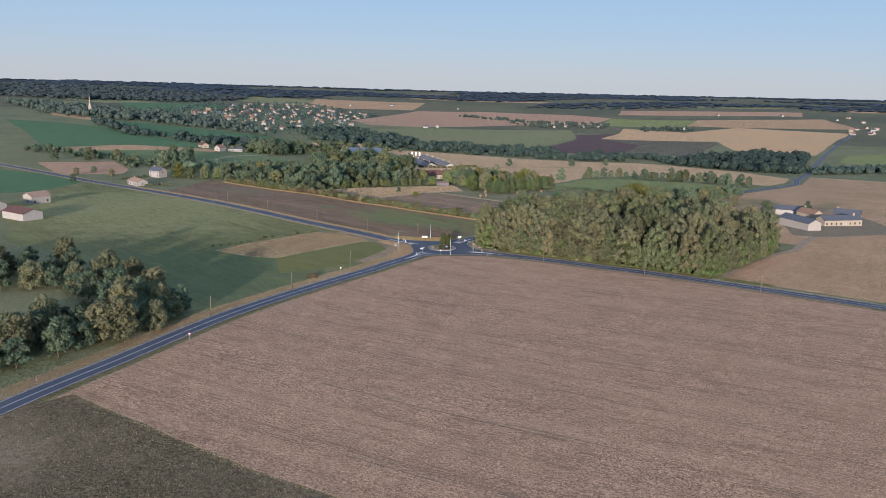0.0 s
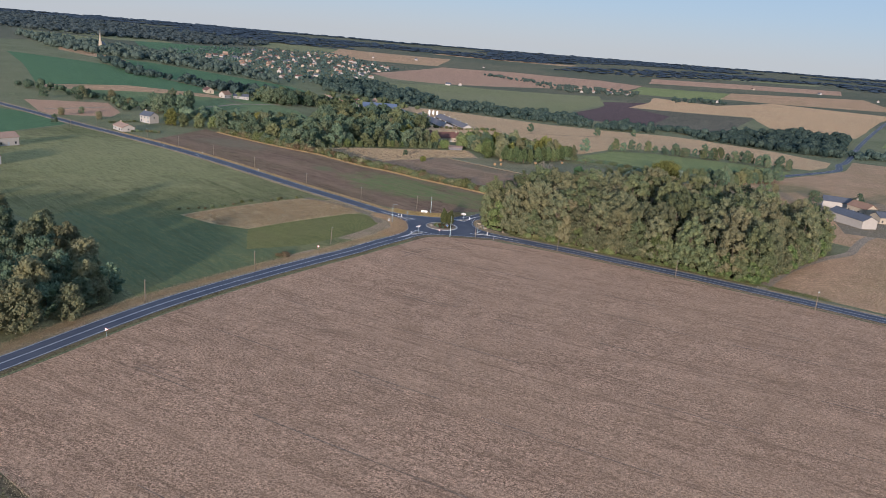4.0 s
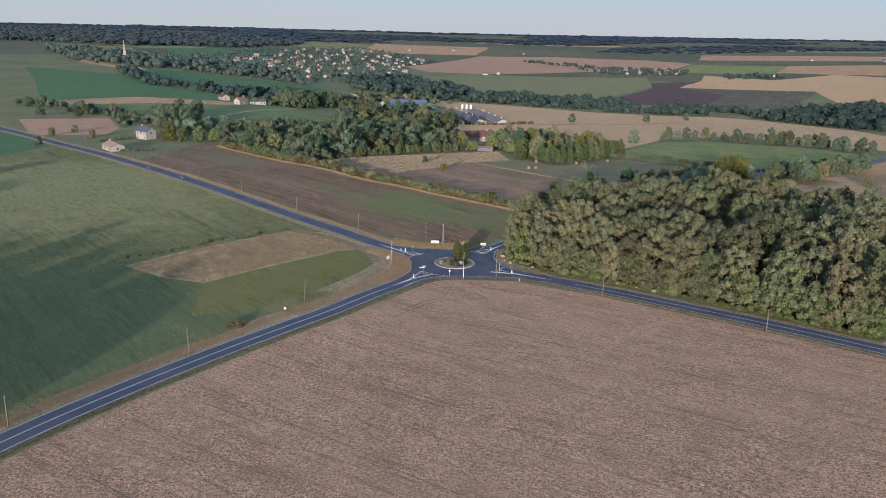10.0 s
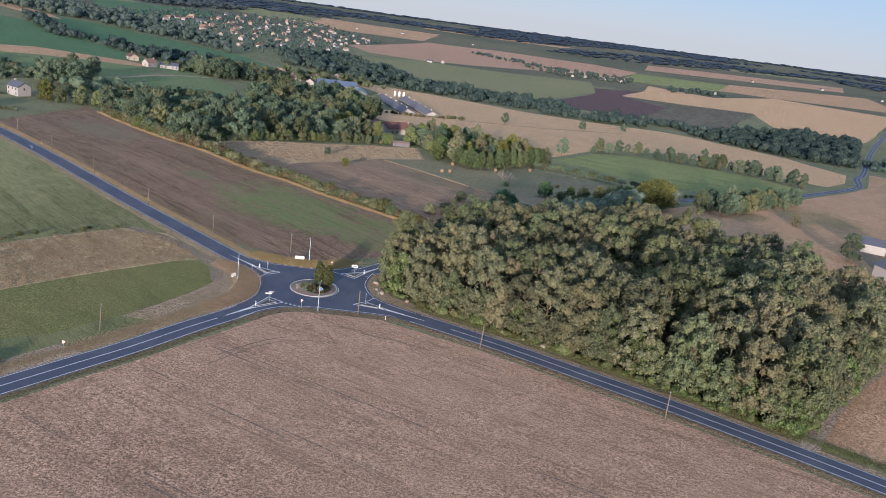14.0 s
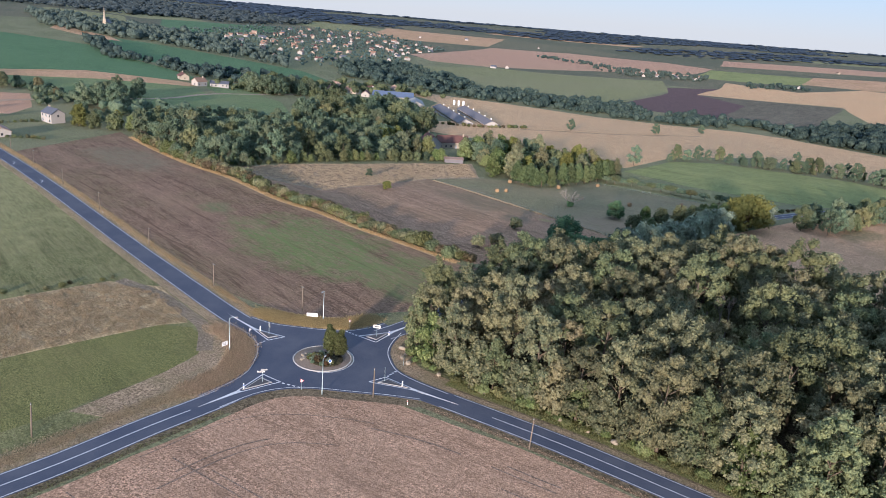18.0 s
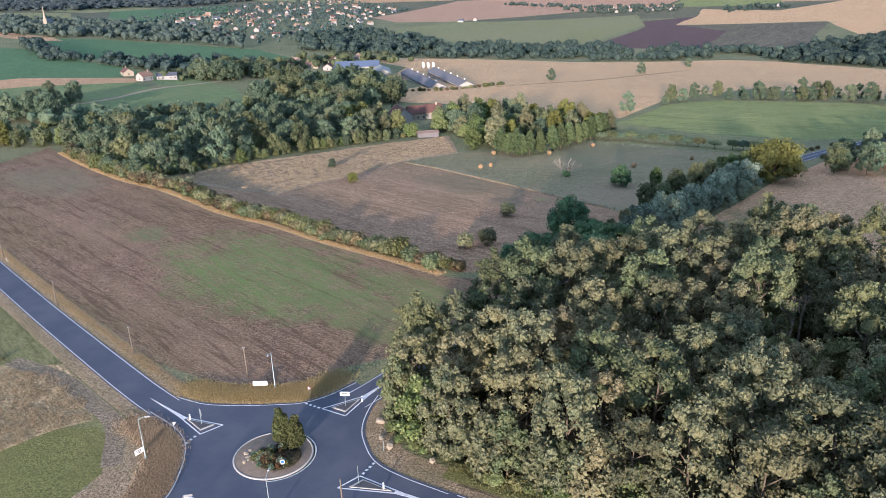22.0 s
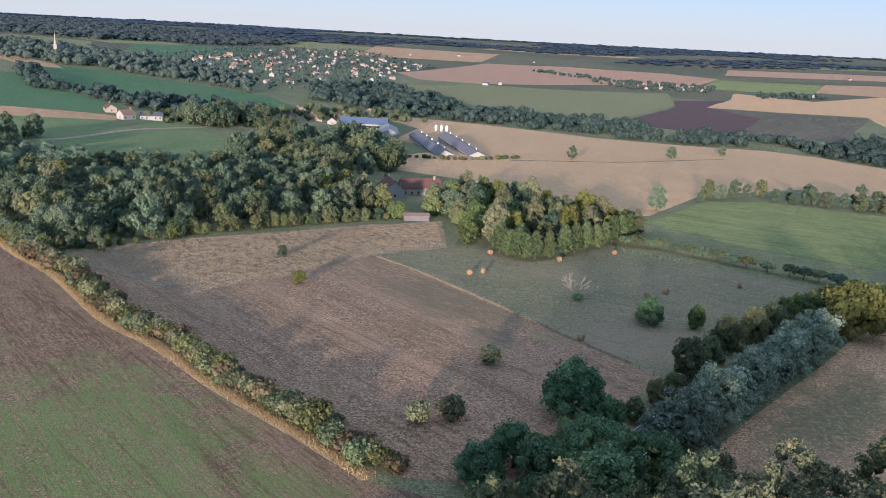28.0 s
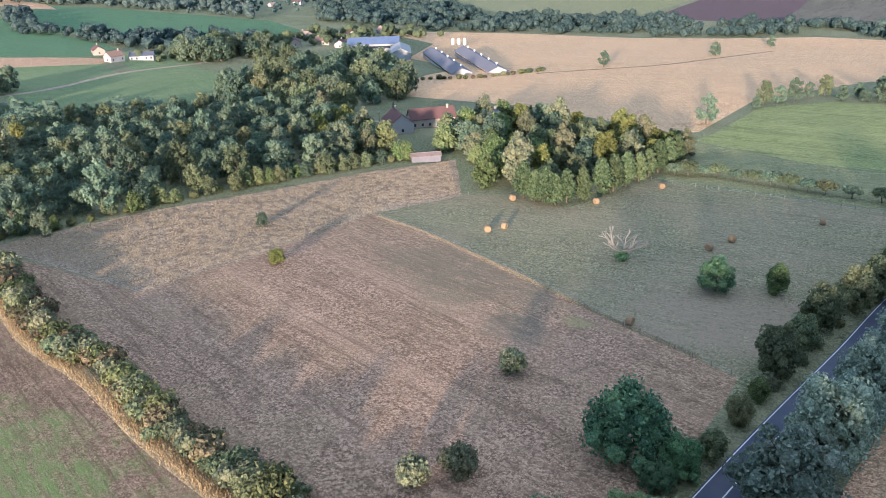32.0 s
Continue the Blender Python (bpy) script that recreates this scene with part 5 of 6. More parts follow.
for i, (x, y) in enumerate(smooth_line([(74, 265), (83, 264.5), (97, 257), (115, 246), (128, 239), (150, 226)], 5.0)):
    plant(ORCHARD[i % 2], x, y, "low flat-crowned tree in the orchard row", "orchard row", rng.uniform(0.85, 1.2), rng.uniform(0.9, 1.1), rng)

for i, (x, y) in enumerate([*offset(HEDGE_LINE, 0.8), *offset(smooth_line(HEDGE_LINE[::6], 2.3), 1.9)]):
    plant(rng.choice(BUSHES), x + rng.uniform(-1.6, 1.6), y + rng.uniform(-1.6, 1.6), "leafy bush in the field hedge", "bushes of the field hedge", rng.uniform(0.85, 1.35), rng.uniform(0.7, 1.15), rng, "bush")
for line, share in ((offset(ROAD_N, 6.0)[12:46], 0.7), (offset(ROAD_N, -6.0)[16:46], 0.6)):
    for x, y in line[::1]:
        if rng.random() < share:
            plant(rng.choice(BUSHES), x, y, "leafy bush on the road verge", "verge bushes", rng.uniform(0.5, 0.85), 0.9, rng, "bush")


def far_wood(name, label, poly, spacing, seed, material, size, lumps=3, leafy=14, density=None, leaf=1.0, flat=1.0):
    """Woods too far away to tell the trees apart: lumpy crowns with ragged sprays, all in one mesh."""
    r = np.random.RandomState(seed)
    p = np.array(scatter(poly, spacing, seed, 9000))
    if density is not None:
        keep = [noise.noise(Vector((x * density, y * density, seed))) > -0.12 for x, y in p]
        p = p[np.array(keep)]
    k = r.uniform(0.45, 1.25, len(p)) * size
    at = np.repeat(np.c_[p, height(p[:, 0], p[:, 1])], lumps, 0)
    kk = np.repeat(k, lumps)
    jig = r.normal(scale=0.33, size=(len(at), 3)) * kk[:, None]
    centres = at + np.c_[jig[:, :2], (np.abs(jig[:, 2]) * 0.7 + 0.45 * kk) * flat]
    radii = kk * r.uniform(0.38, 0.62, len(at))
    shape = ICO[None] * (radii[:, None] * r.uniform(0.75, 1.2, (len(at), 12)))[..., None] * (1, 1, 0.95 * flat)
    v = (centres[:, None] + shape).reshape(-1, 3)
    f = (np.arange(len(at))[:, None, None] * 12 + ICO_F[None]).reshape(-1, 3).tolist()
    if leafy:
        sv, sf = sprays(r, centres, radii * 1.02, leafy, leaf, 0.35)
        f += (sf + len(v)).tolist()
        v = np.vstack([v, sv])
    return thing(name, label, "woodland", kind="stuff", mesh=array_mesh(name, v, f, material))


# these far woods carry the blue of distance haze in their leaf colour
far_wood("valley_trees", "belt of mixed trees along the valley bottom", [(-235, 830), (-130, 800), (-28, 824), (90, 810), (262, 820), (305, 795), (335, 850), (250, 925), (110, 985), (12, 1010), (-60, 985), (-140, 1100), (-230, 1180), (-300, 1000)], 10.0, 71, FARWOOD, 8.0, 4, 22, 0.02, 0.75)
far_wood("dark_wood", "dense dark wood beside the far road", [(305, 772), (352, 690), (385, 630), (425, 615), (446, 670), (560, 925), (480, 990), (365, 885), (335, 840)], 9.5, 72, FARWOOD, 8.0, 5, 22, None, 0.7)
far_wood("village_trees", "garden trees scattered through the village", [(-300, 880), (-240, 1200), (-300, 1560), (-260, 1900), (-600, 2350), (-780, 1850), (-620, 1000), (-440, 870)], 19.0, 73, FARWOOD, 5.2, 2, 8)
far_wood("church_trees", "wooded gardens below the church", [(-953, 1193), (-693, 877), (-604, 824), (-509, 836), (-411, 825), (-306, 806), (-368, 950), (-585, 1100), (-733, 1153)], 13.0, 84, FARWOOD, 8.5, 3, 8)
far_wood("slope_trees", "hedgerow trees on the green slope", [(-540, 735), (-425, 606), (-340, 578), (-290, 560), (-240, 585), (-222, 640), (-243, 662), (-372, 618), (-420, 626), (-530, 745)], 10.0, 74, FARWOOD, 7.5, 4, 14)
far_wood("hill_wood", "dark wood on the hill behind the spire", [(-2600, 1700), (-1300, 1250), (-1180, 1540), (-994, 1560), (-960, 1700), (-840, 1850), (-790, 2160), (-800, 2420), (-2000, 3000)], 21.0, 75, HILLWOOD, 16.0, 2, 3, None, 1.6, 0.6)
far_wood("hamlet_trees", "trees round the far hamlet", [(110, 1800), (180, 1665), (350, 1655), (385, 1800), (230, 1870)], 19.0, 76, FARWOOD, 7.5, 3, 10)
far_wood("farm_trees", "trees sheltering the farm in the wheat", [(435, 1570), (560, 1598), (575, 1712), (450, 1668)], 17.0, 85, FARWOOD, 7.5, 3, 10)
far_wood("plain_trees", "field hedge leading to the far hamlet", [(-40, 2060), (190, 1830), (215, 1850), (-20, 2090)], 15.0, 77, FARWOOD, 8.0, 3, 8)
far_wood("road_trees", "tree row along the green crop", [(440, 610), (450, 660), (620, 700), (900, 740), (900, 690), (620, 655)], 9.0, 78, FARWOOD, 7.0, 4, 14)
far_wood("horizon_woods", "forest reaching the horizon, blue with painted-in haze", [(-2600, 2650), (-1000, 2350), (-640, 2720), (-200, 2850), (500, 2600), (1300, 2950), (1300, 2560), (2600, 2500), (3700, 4700), (-3700, 4700)], 26.0, 79, FARTHEST, 36.0, 1, 0, 0.0016, 2.0, 0.17)
far_wood("wood_back", "trees at the back of the wood", [(-205, 302), (-150, 330), (-112, 350), (-104, 362), (-140, 356), (-190, 338), (-235, 332), (-246, 306)], 8.0, 83, BROAD, 6.5, 6, 34, None, 0.5)
far_wood("hedgerow_trees", "hedgerow trees bounding the hillside fields", [(-420, 372), (-402, 362), (-330, 348), (-286, 300), (-276, 300), (-280, 330), (-320, 366), (-400, 384)], 9.0, 80, BROAD, 5.0, 4, 26, None, 0.6)
far_wood("copse_trees", "copse around the houses below the hill", [(-245, 500), (-232, 570), (-150, 700), (-90, 760), (-150, 770), (-235, 690), (-270, 560), (-262, 505)], 13.0, 81, ASHLEAF, 7.0, 4, 28, None, 0.65)

# ---- verge grass ----


def tufts(name, label, line_or_pts, count, spread, tall, seed, material, wide=0.12):
    """Tall grass: crossed, bent blades, all in one mesh."""
    r = np.random.RandomState(seed)
    pts = np.asarray(line_or_pts)
    pick = r.randint(0, len(pts) - 1, count)
    along = r.uniform(0, 1, (count, 1)) * (np.linalg.norm(pts[pick + 1] - pts[pick], axis=1) < 7)[:, None]
    base = pts[pick] + (pts[pick + 1] - pts[pick]) * along + np.clip(r.normal(scale=0.5, size=(count, 2)), -1, 1) * spread
    z = height(base[:, 0], base[:, 1])
    at = np.c_[base, z - 0.03]
    a = r.uniform(0, 6.28, count)
    side = np.c_[np.cos(a), np.sin(a), np.zeros(count)] * wide * r.uniform(0.6, 1.6, (count, 1))
    lean = np.c_[r.normal(scale=0.25, size=(count, 2)), np.ones(count)] * tall * 0.62 * r.uniform(0.4, 1.2, (count, 1))
    v = np.stack([at - side, at + side, at + lean + side * 0.6, at + lean - side * 0.6], 1).reshape(-1, 3)
    return thing(name, label, "grass", kind="stuff", mesh=array_mesh(name, v, np.arange(4 * count).reshape(-1, 4).tolist(), material))


tufts("verge_grass", "tall dry grass along the green field's verge", offset(ROAD_W, -6.6)[3:48], 48000, 2.4, 0.5, 91, RUSTTUFT, 0.035)
tufts("verge_grass", "dry grass along the roundabout's western bend", offset(RIM_W, 2.8), 28000, 3.2, 0.75, 92, RUSTTUFT, 0.04)
tufts("verge_grass", "dry grass along the roundabout's northern bend", offset(RIM_N, 3.4), 26000, 3.2, 0.75, 93, GOLDTUFT, 0.04)
tufts("verge_grass", "dry grass along the north-west road", offset(ROAD_NW, -5.6)[3:70], 22000, 1.6, 0.42, 94, GOLDTUFT, 0.04)
tufts("verge_grass", "short grass along the north-west road", offset(ROAD_NW, 5.0)[3:70], 6000, 1.2, 0.35, 95, TUFT, 0.04)
tufts("verge_grass", "green weeds at the foot of the oak wood", offset(ROAD_E, 8.0)[3:30], 12000, 2.2, 0.5, 96, GREENTUFT, 0.06)
tufts("verge_grass", "dry ditch grass beside the stubble", offset(ROAD_E, -4.9)[3:40], 6255, 0.8, 0.3, 97, TUFT, 0.035)
tufts("verge_grass", "green ditch grass beside the stubble", offset(ROAD_W, 4.7)[3:48], 6255, 0.8, 0.3, 98, GREENTUFT, 0.04)
tufts("hedge_grass", "golden grass along the field hedge", offset(HEDGE_LINE, -2.6), 20000, 1.5, 0.7, 99, GOLDTUFT, 0.05)
tufts("tall_grass", "tall dry grass in the unmown strip", np.array(scatter([(-100, 172), (-80, 196), (-52, 227), (-26, 258), (-3, 276), (6, 238), (-14, 216), (-32, 178), (-49, 153)], 2.2, 100)), 48000, 1.6, 0.6, 100, TUFT, 0.045)
tufts("straw_grass", "tall straw-coloured grass strip beside the road", np.array(scatter([(-99, -25), (-91, -10), (-77, 9), (-66, 22), (-53, 22), (-41, 13), (-37, 7), (-41, 4), (-58, -17), (-70, -35), (-84, -33)], 2.2, 101)), 30000, 1.6, 0.65, 101, TUFT, 0.045)
tufts("fence_grass", "pale grass along the pasture fence", smooth_line([(-12, 211), (6, 198), (29, 175), (48, 155), (66, 138)], 1.5), 6000, 0.9, 0.5, 102, TUFT, 0.045)
FALLOW = [(-88, -204), (-70, -196), (-47, -212), (-12, -232), (40, -262), (20, -290), (-60, -290)]
tufts("fallow_weeds", "rank green weeds on the fallow corner", np.array(scatter(FALLOW, 2.4, 103)), 14000, 1.8, 0.5, 103, GREENTUFT, 0.07)
tufts("fallow_weeds", "dry seed stalks on the fallow corner", np.array(scatter(FALLOW, 2.4, 104)), 9000, 1.8, 0.5, 104, TUFT, 0.04)
tufts("edge_grass", "ragged grass along the edge of the stubble", smooth_line(FIELD_EDGE[1:], 1.5), 3500, 1.0, 0.4, 105, TUFT, 0.05)

# ---- street furniture ----
POST = Shape().lathe([(0.15, -0.2), (0.14, 3.0), (0.105, 6.4), (0.10, 6.5)], 8).mesh("pole_shaft", WOODPOLE, smooth=True)
POST_CAP = Shape().box((0, 0, 6.25), (0.5, 0.1, 0.08)).tube((0.2, 0, 6.28), (0.2, 0, 6.42), 0.04, 0.03, 6).tube((-0.2, 0, 6.28), (-0.2, 0, 6.42), 0.04, 0.03, 6).mesh("crossarm", GALV)
for x, y, lean in ((14.8, -13.6, 0), (46.5, -24.3, 2), (86.0, -48.0, -1), (124.0, -73.0, 1), (164.0, -99.0, 0), (-36.5, -45.2, 3), (-51.5, -85.0, -3), (-69.0, -123.0, 1),
                  (-51, 399, 0), (-44.7, 338, 1), (-264, 184, 0), (-260.5, 211, 1), (-205, 170, 0), (-140, 371, 0), (-263, 385, -1), (-39.5, 30.5, 0), (-71.0, 54.0, 2), (-107.0, 86.0, -1), (-140, 114, 0), (-172.0, 141.0, 1), (-13.0, 24.0, 2)):
    pole = thing("utility_pole", "weathered wooden utility pole on the road verge", "pole", "utility poles", at=pose(x, y, ground_at(x, y), lean, 0, rng.uniform(0, 180)))
    part("shaft", POST, pole)
    part("crossarm", POST_CAP, pole, "small steel crossarm with insulators")

LAMP_POST = Shape().lathe([(0.17, -0.2), (0.15, 0.9), (0.10, 1.0), (0.06, 7.4), (0.055, 7.5)], 10).mesh("lamp_shaft", GALV, smooth=True)
LAMP_ARM = Shape().tube((0, 0, 7.4), (0.7, 0, 7.75), 0.04, 0.035, 6).tube((0.7, 0, 7.75), (1.2, 0, 7.8), 0.035, 0.03, 6).mesh("arm", GALV)
LAMP_HEAD = Shape().box((1.5, 0, 7.78), (0.75, 0.28, 0.14), taper=0.8).mesh("lantern", SIGNGREY)
for x, y, a in ((4.8, -15.4, 90), (-20.2, -2.9, 20), (-6.3, 20.2, -90)):
    lamp = thing("street_lamp", "galvanised street lamp beside the roundabout", "street lamp", "street lamps", at=pose(x, y, ground_at(x, y), 0, 0, a))
    part("shaft", LAMP_POST, lamp)
    part("arm", LAMP_ARM, lamp)
    part("lantern", LAMP_HEAD, lamp, "flat grey lantern")


def billboard(x, y, w, h, low, turn, label):
    b = thing("billboard", label, "billboard", "billboards", at=pose(x, y, ground_at(x, y), 0, 0, turn))
    part("panel", Shape().box((0, 0, low + h / 2), (w, 0.08, h)).mesh("panel", SIGNWHITE), b, "white panel")
    for sx in (-0.35, 0.35):
        part("post", Shape().box((sx * w, 0.09, (low + h) / 2 - 0.1), (0.09, 0.09, low + h)).mesh("post", WOODPOLE), b)
    for k in range(3):
        part("lettering_bar", Shape().box((-0.1 * w + 0.08 * k, -0.045, low + h * (0.75 - 0.25 * k)), (w * (0.62 - 0.12 * k), 0.01, h * 0.09)).mesh("lettering_bar", INK), b)


billboard(-9.2, 20.4, 2.7, 0.95, 0.3, 8, "long white advertising panel in dry grass")
billboard(-21.6, -2.2, 1.5, 0.95, 0.5, 62, "white advertising panel by the roundabout")


def road_sign(x, y, turn, plates, tall, label):
    s = thing("road_sign", label, "road sign", "road signs", at=pose(x, y, ground_at(x, y) + 0.1, 0, 0, turn))
    part("post", Shape().lathe([(0.06, -0.2), (0.05, tall)], 8).mesh("post", GALV), s)
    for w, h, z, mat, off in plates:
        p = part("plate", Shape().box((off, -0.07, z), (w, 0.05, h)).mesh("plate", mat), s, "white direction plate" if mat == SIGNWHITE else "")
        if mat == SIGNWHITE and w > 0.8:
            part("lettering_bar", Shape().box((off, -0.10, z), (w * 0.7, 0.012, h * 0.3)).mesh("lettering_bar", INK), p)


road_sign(-8.0, -14.4, 20, [(1.5, 0.32, 2.35, SIGNWHITE, -0.35), (1.3, 0.32, 2.75, SIGNGREY, 0.3)], 2.95, "direction signs with grey and white arrows on a splitter island")
road_sign(-15.2, 7.4, 130, [(1.2, 0.5, 2.2, SIGNGREY, 0), (0.9, 0.4, 2.75, SIGNGREY, 0.1)], 3.0, "direction signs seen from behind on a splitter island")
road_sign(15.4, -6.2, -70, [(0.4, 0.4, 2.4, SIGNGREY, 0)], 3.2, "slim signpost on a splitter island")
road_sign(8.4, 15.0, 0, [(1.7, 0.75, 2.6, SIGNWHITE, 0)], 3.0, "white direction board on a splitter island")


def disc_sign(x, y, turn, face, rim, tall, label, sides=16, r=0.36):
    s = thing("traffic_sign", label, "road sign", "traffic signs", at=pose(x, y, ground_at(x, y) + 0.08, 0, 0, turn))
    part("post", Shape().lathe([(0.045, -0.2), (0.04, tall)], 8).mesh("post", GALV), s)
    part("plate", Shape().tube((0, -0.05, tall), (0, -0.09, tall), r, r, sides).mesh("plate", rim), s)
    part("face", Shape().tube((0, -0.092, tall), (0, -0.10, tall), r * 0.78, r * 0.78, sides).mesh("face", face), s)


disc_sign(0.4, -14.9, 10, SIGNWHITE, SIGNRED, 2.0, "red and white warning sign at the stubble's edge", 3, 0.5)
disc_sign(-18.6, 4.4, 60, SIGNWHITE, SIGNGREY, 2.0, "give-way sign beside the roundabout", 3, 0.55)
disc_sign(2.8, -3.6, 10, SIGNBLUE, SIGNWHITE, 1.5, "blue round arrow sign on the roundabout island", 18, 0.38)
disc_sign(1.2, 17.4, 0, SIGNWHITE, SIGNRED, 2.0, "give-way sign in dry grass", 3, 0.5)
disc_sign(17.6, 2.4, 90, SIGNWHITE, SIGNGREY, 1.6, "small sign at the wood's corner", 3, 0.5)
disc_sign(-66.8, -147.5, 20, SIGNWHITE, SIGNRED, 1.7, "triangular warning sign on the road verge", 3, 0.55)
disc_sign(-38.5, -56.0, 20, SIGNWHITE, SIGNRED, 1.8, "triangular warning sign on the road verge", 3, 0.55)

BOLLARD = Shape().lathe([(0.16, -0.1), (0.15, 0.2), (0.13, 0.95), (0.10, 1.05)], 10).mesh("bollard_body", SIGNWHITE, smooth=True)
BOLLARD_FACE = Shape().tube((0, -0.10, 0.72), (0, -0.17, 0.72), 0.15, 0.15, 12).mesh("bollard_face", SIGNBLUE)
for x, y, a in ((-10.4, -18.2, 20), (19.4, -7.2, -70), (-17.8, 8.6, 120), (11.0, 16.8, 10)):
    b = thing("bollard", "white traffic bollard with a blue arrow face", "bollard", "splitter bollards", at=pose(x, y, ground_at(x, y) + 0.18, 0, 0, a))
    part("post", BOLLARD, b)
    part("face", BOLLARD_FACE, b, "blue arrow face")
DELINEATOR = Shape().box((0, 0, 0.5), (0.14, 0.12, 1.1), taper=0.8).mesh("delineator_post", SIGNWHITE)
BAND = Shape().box((0, 0, 0.82), (0.145, 0.125, 0.14)).mesh("delineator_band", SIGNRED)
for x, y in ((-91.5, -183.5), (-99.5, -206.0), (-86.0, -152.0), (22.0, -14.5), (-150.0, 123.0), (-104.0, 83.0)):
    d = thing("delineator", "white roadside delineator post", "road marker", "delineators", at=pose(x, y, ground_at(x, y)))
    part("post", DELINEATOR, d)
    part("band", BAND, d, "red reflective band")

# ---- the planted island ----
island = thing("island", "planted roundabout island with a pale kerb ring", "traffic island", at=Matrix.Translation((0, 0, ground_at(0, 0) + 0.05)))
part("kerb_ring", Shape().lathe([(6.12, 0.05), (6.16, 0.16), (6.3, 0.18), (6.45, 0.10), (6.5, -0.05)], 48).mesh("kerb_ring", KERB), island, "pale rounded kerb ring")
mound = Shape()
R_ISLE = [(6.15, 0.10), (5.0, 0.28), (3.5, 0.48), (1.8, 0.58), (0.05, 0.60)]
mound.lathe(R_ISLE, 40)
part("gravel_mound", mound.mesh("gravel_mound", GRAVEL), island, "pale gravel bed")
part("soil_bed", Shape().lathe([(3.6, 0.45), (3.4, 0.56), (1.6, 0.66), (0.05, 0.68)], 24, (1.2, -0.9, 0)).mesh("soil_bed", LITTER), island, "dark planting soil")
part("edge_line", Shape().lathe([(6.70, 0.022), (6.80, 0.024), (6.90, 0.022)], 64).mesh("edge_line", WHITE_LINE), island, "white painted ring")
CYPRESS = ("cypress", None, crown_mesh("crown", 401, 1.5, 0.0, 5.0, 70, 0.5, 80, 0.15, CYPRESSLEAF, cone=0.68))
LOWBUSH = [("low_shrub", None, crown_mesh("crown", 411 + i, 0.75, 0.0, 1.1, 14, 0.36, 50, 0.15, m)) for i, m in enumerate((RUST, HEDGE, BROAD, SILVER))]


def plant_on(kind, x, y, z, label, group, scale, category="shrub"):
    t = thing(kind[0], label, category, group, at=Matrix.Translation((x, y, z)) @ Matrix.Rotation(rng.uniform(0, 6), 4, "Z") @ Matrix.Scale(scale, 4))
    part("crown", kind[2], t)


Z_ISLE = ground_at(0, 0) + 0.5
plant_on(CYPRESS, 0.9, 2.4, Z_ISLE, "dense conical evergreen on the roundabout island", "island evergreens", 1.35, "tree")
plant_on(CYPRESS, 3.5, 1.4, Z_ISLE - 0.1, "dense conical evergreen on the roundabout island", "island evergreens", 1.3, "tree")
for i in range(30):
    a, r0 = rng.uniform(0, 6.28), rng.uniform(0.2, 3.7)
    x, y = 0.1 + r0 * math.cos(a), -1.5 + 0.75 * r0 * math.sin(a)
    plant_on(LOWBUSH[i % 4], x, y, Z_ISLE + 0.02, "low planted shrub on the roundabout island", "island shrubs", rng.uniform(0.6, 1.15))


def stone_mesh(seed):
    r = np.random.RandomState(seed)
    v = ICO * r.uniform(0.75, 1.2, (12, 1)) * (1.0, 0.8, 0.6)
    return array_mesh("stone", v, ICO_F.tolist(), ROCK)


STONES = [stone_mesh(i) for i in range(3)]
for i in range(9):
    x, y = -3.6 + rng.uniform(-1.3, 1.3), -0.6 + rng.uniform(-2.2, 1.6)
    thing("rock", "pale rock on the gravel island", "rock", "island rocks", at=pose(x, y, Z_ISLE - 0.05, 0, 0, rng.uniform(0, 360)) @ Matrix.Scale(rng.uniform(0.25, 0.6), 4), mesh=STONES[i % 3])
for x, y, k in ((15.6, 10.5, 1.0), (16.6, 5.8, 0.8), (18.5, 3.6, 0.9), (17.0, 8.0, 0.7), (25.8, 0.2, 0.8), (35.8, -5.0, 0.9), (52.0, -12.0, 1.0), (57.0, -15.0, 0.8), (62.0, -18.0, 0.9)):
    thing("boulder", "pale boulder at the foot of the wood", "rock", "boulders by the wood", at=pose(x, y, ground_at(x, y) + 0.3 * k, 0, 0, rng.uniform(0, 360)) @ Matrix.Scale(k, 4), mesh=STONES[int(10 * k) % 3])

# ---- pasture: bales, fences, dead tree ----
bale_shape = Shape().lathe([(0.02, -0.62), (0.82, -0.62), (0.90, -0.54), (0.92, 0.0), (0.90, 0.54), (0.82, 0.62), (0.02, 0.62)], 20)
BALE = bale_shape.mesh("bale_roll", HAY)
SPIRAL = Shape()
for k in range(1, 5):
    SPIRAL.lathe([(0.19 * k, 0.618), (0.19 * k + 0.03, 0.632), (0.19 * k + 0.06, 0.618)], 18)
SPIRAL = SPIRAL.mesh("bale_end", HAY)
for x, y, a in ((20.0, 203.5, 20), (24.2, 206.5, 70), (24.0, 232.5, 40), (48.5, 230.5, 120), (68.5, 248.0, 15), (106.4, 216.5, 80), (80.8, 198.5, 35), (74.5, 192.0, 140), (54.2, 150.2, 60)):
    bale = thing("hay_bale", "round golden hay bale lying on mown pasture", "hay bale", "hay bales", at=pose(x, y, ground_at(x, y) + 0.86, 90, 0, a))
    part("roll", BALE, bale)
    part("rolled_end", SPIRAL, bale)

FENCE_POST = Shape().box((0, 0, 0.55), (0.13, 0.13, 1.35), taper=0.85).mesh("fence_post", DEADWOOD)


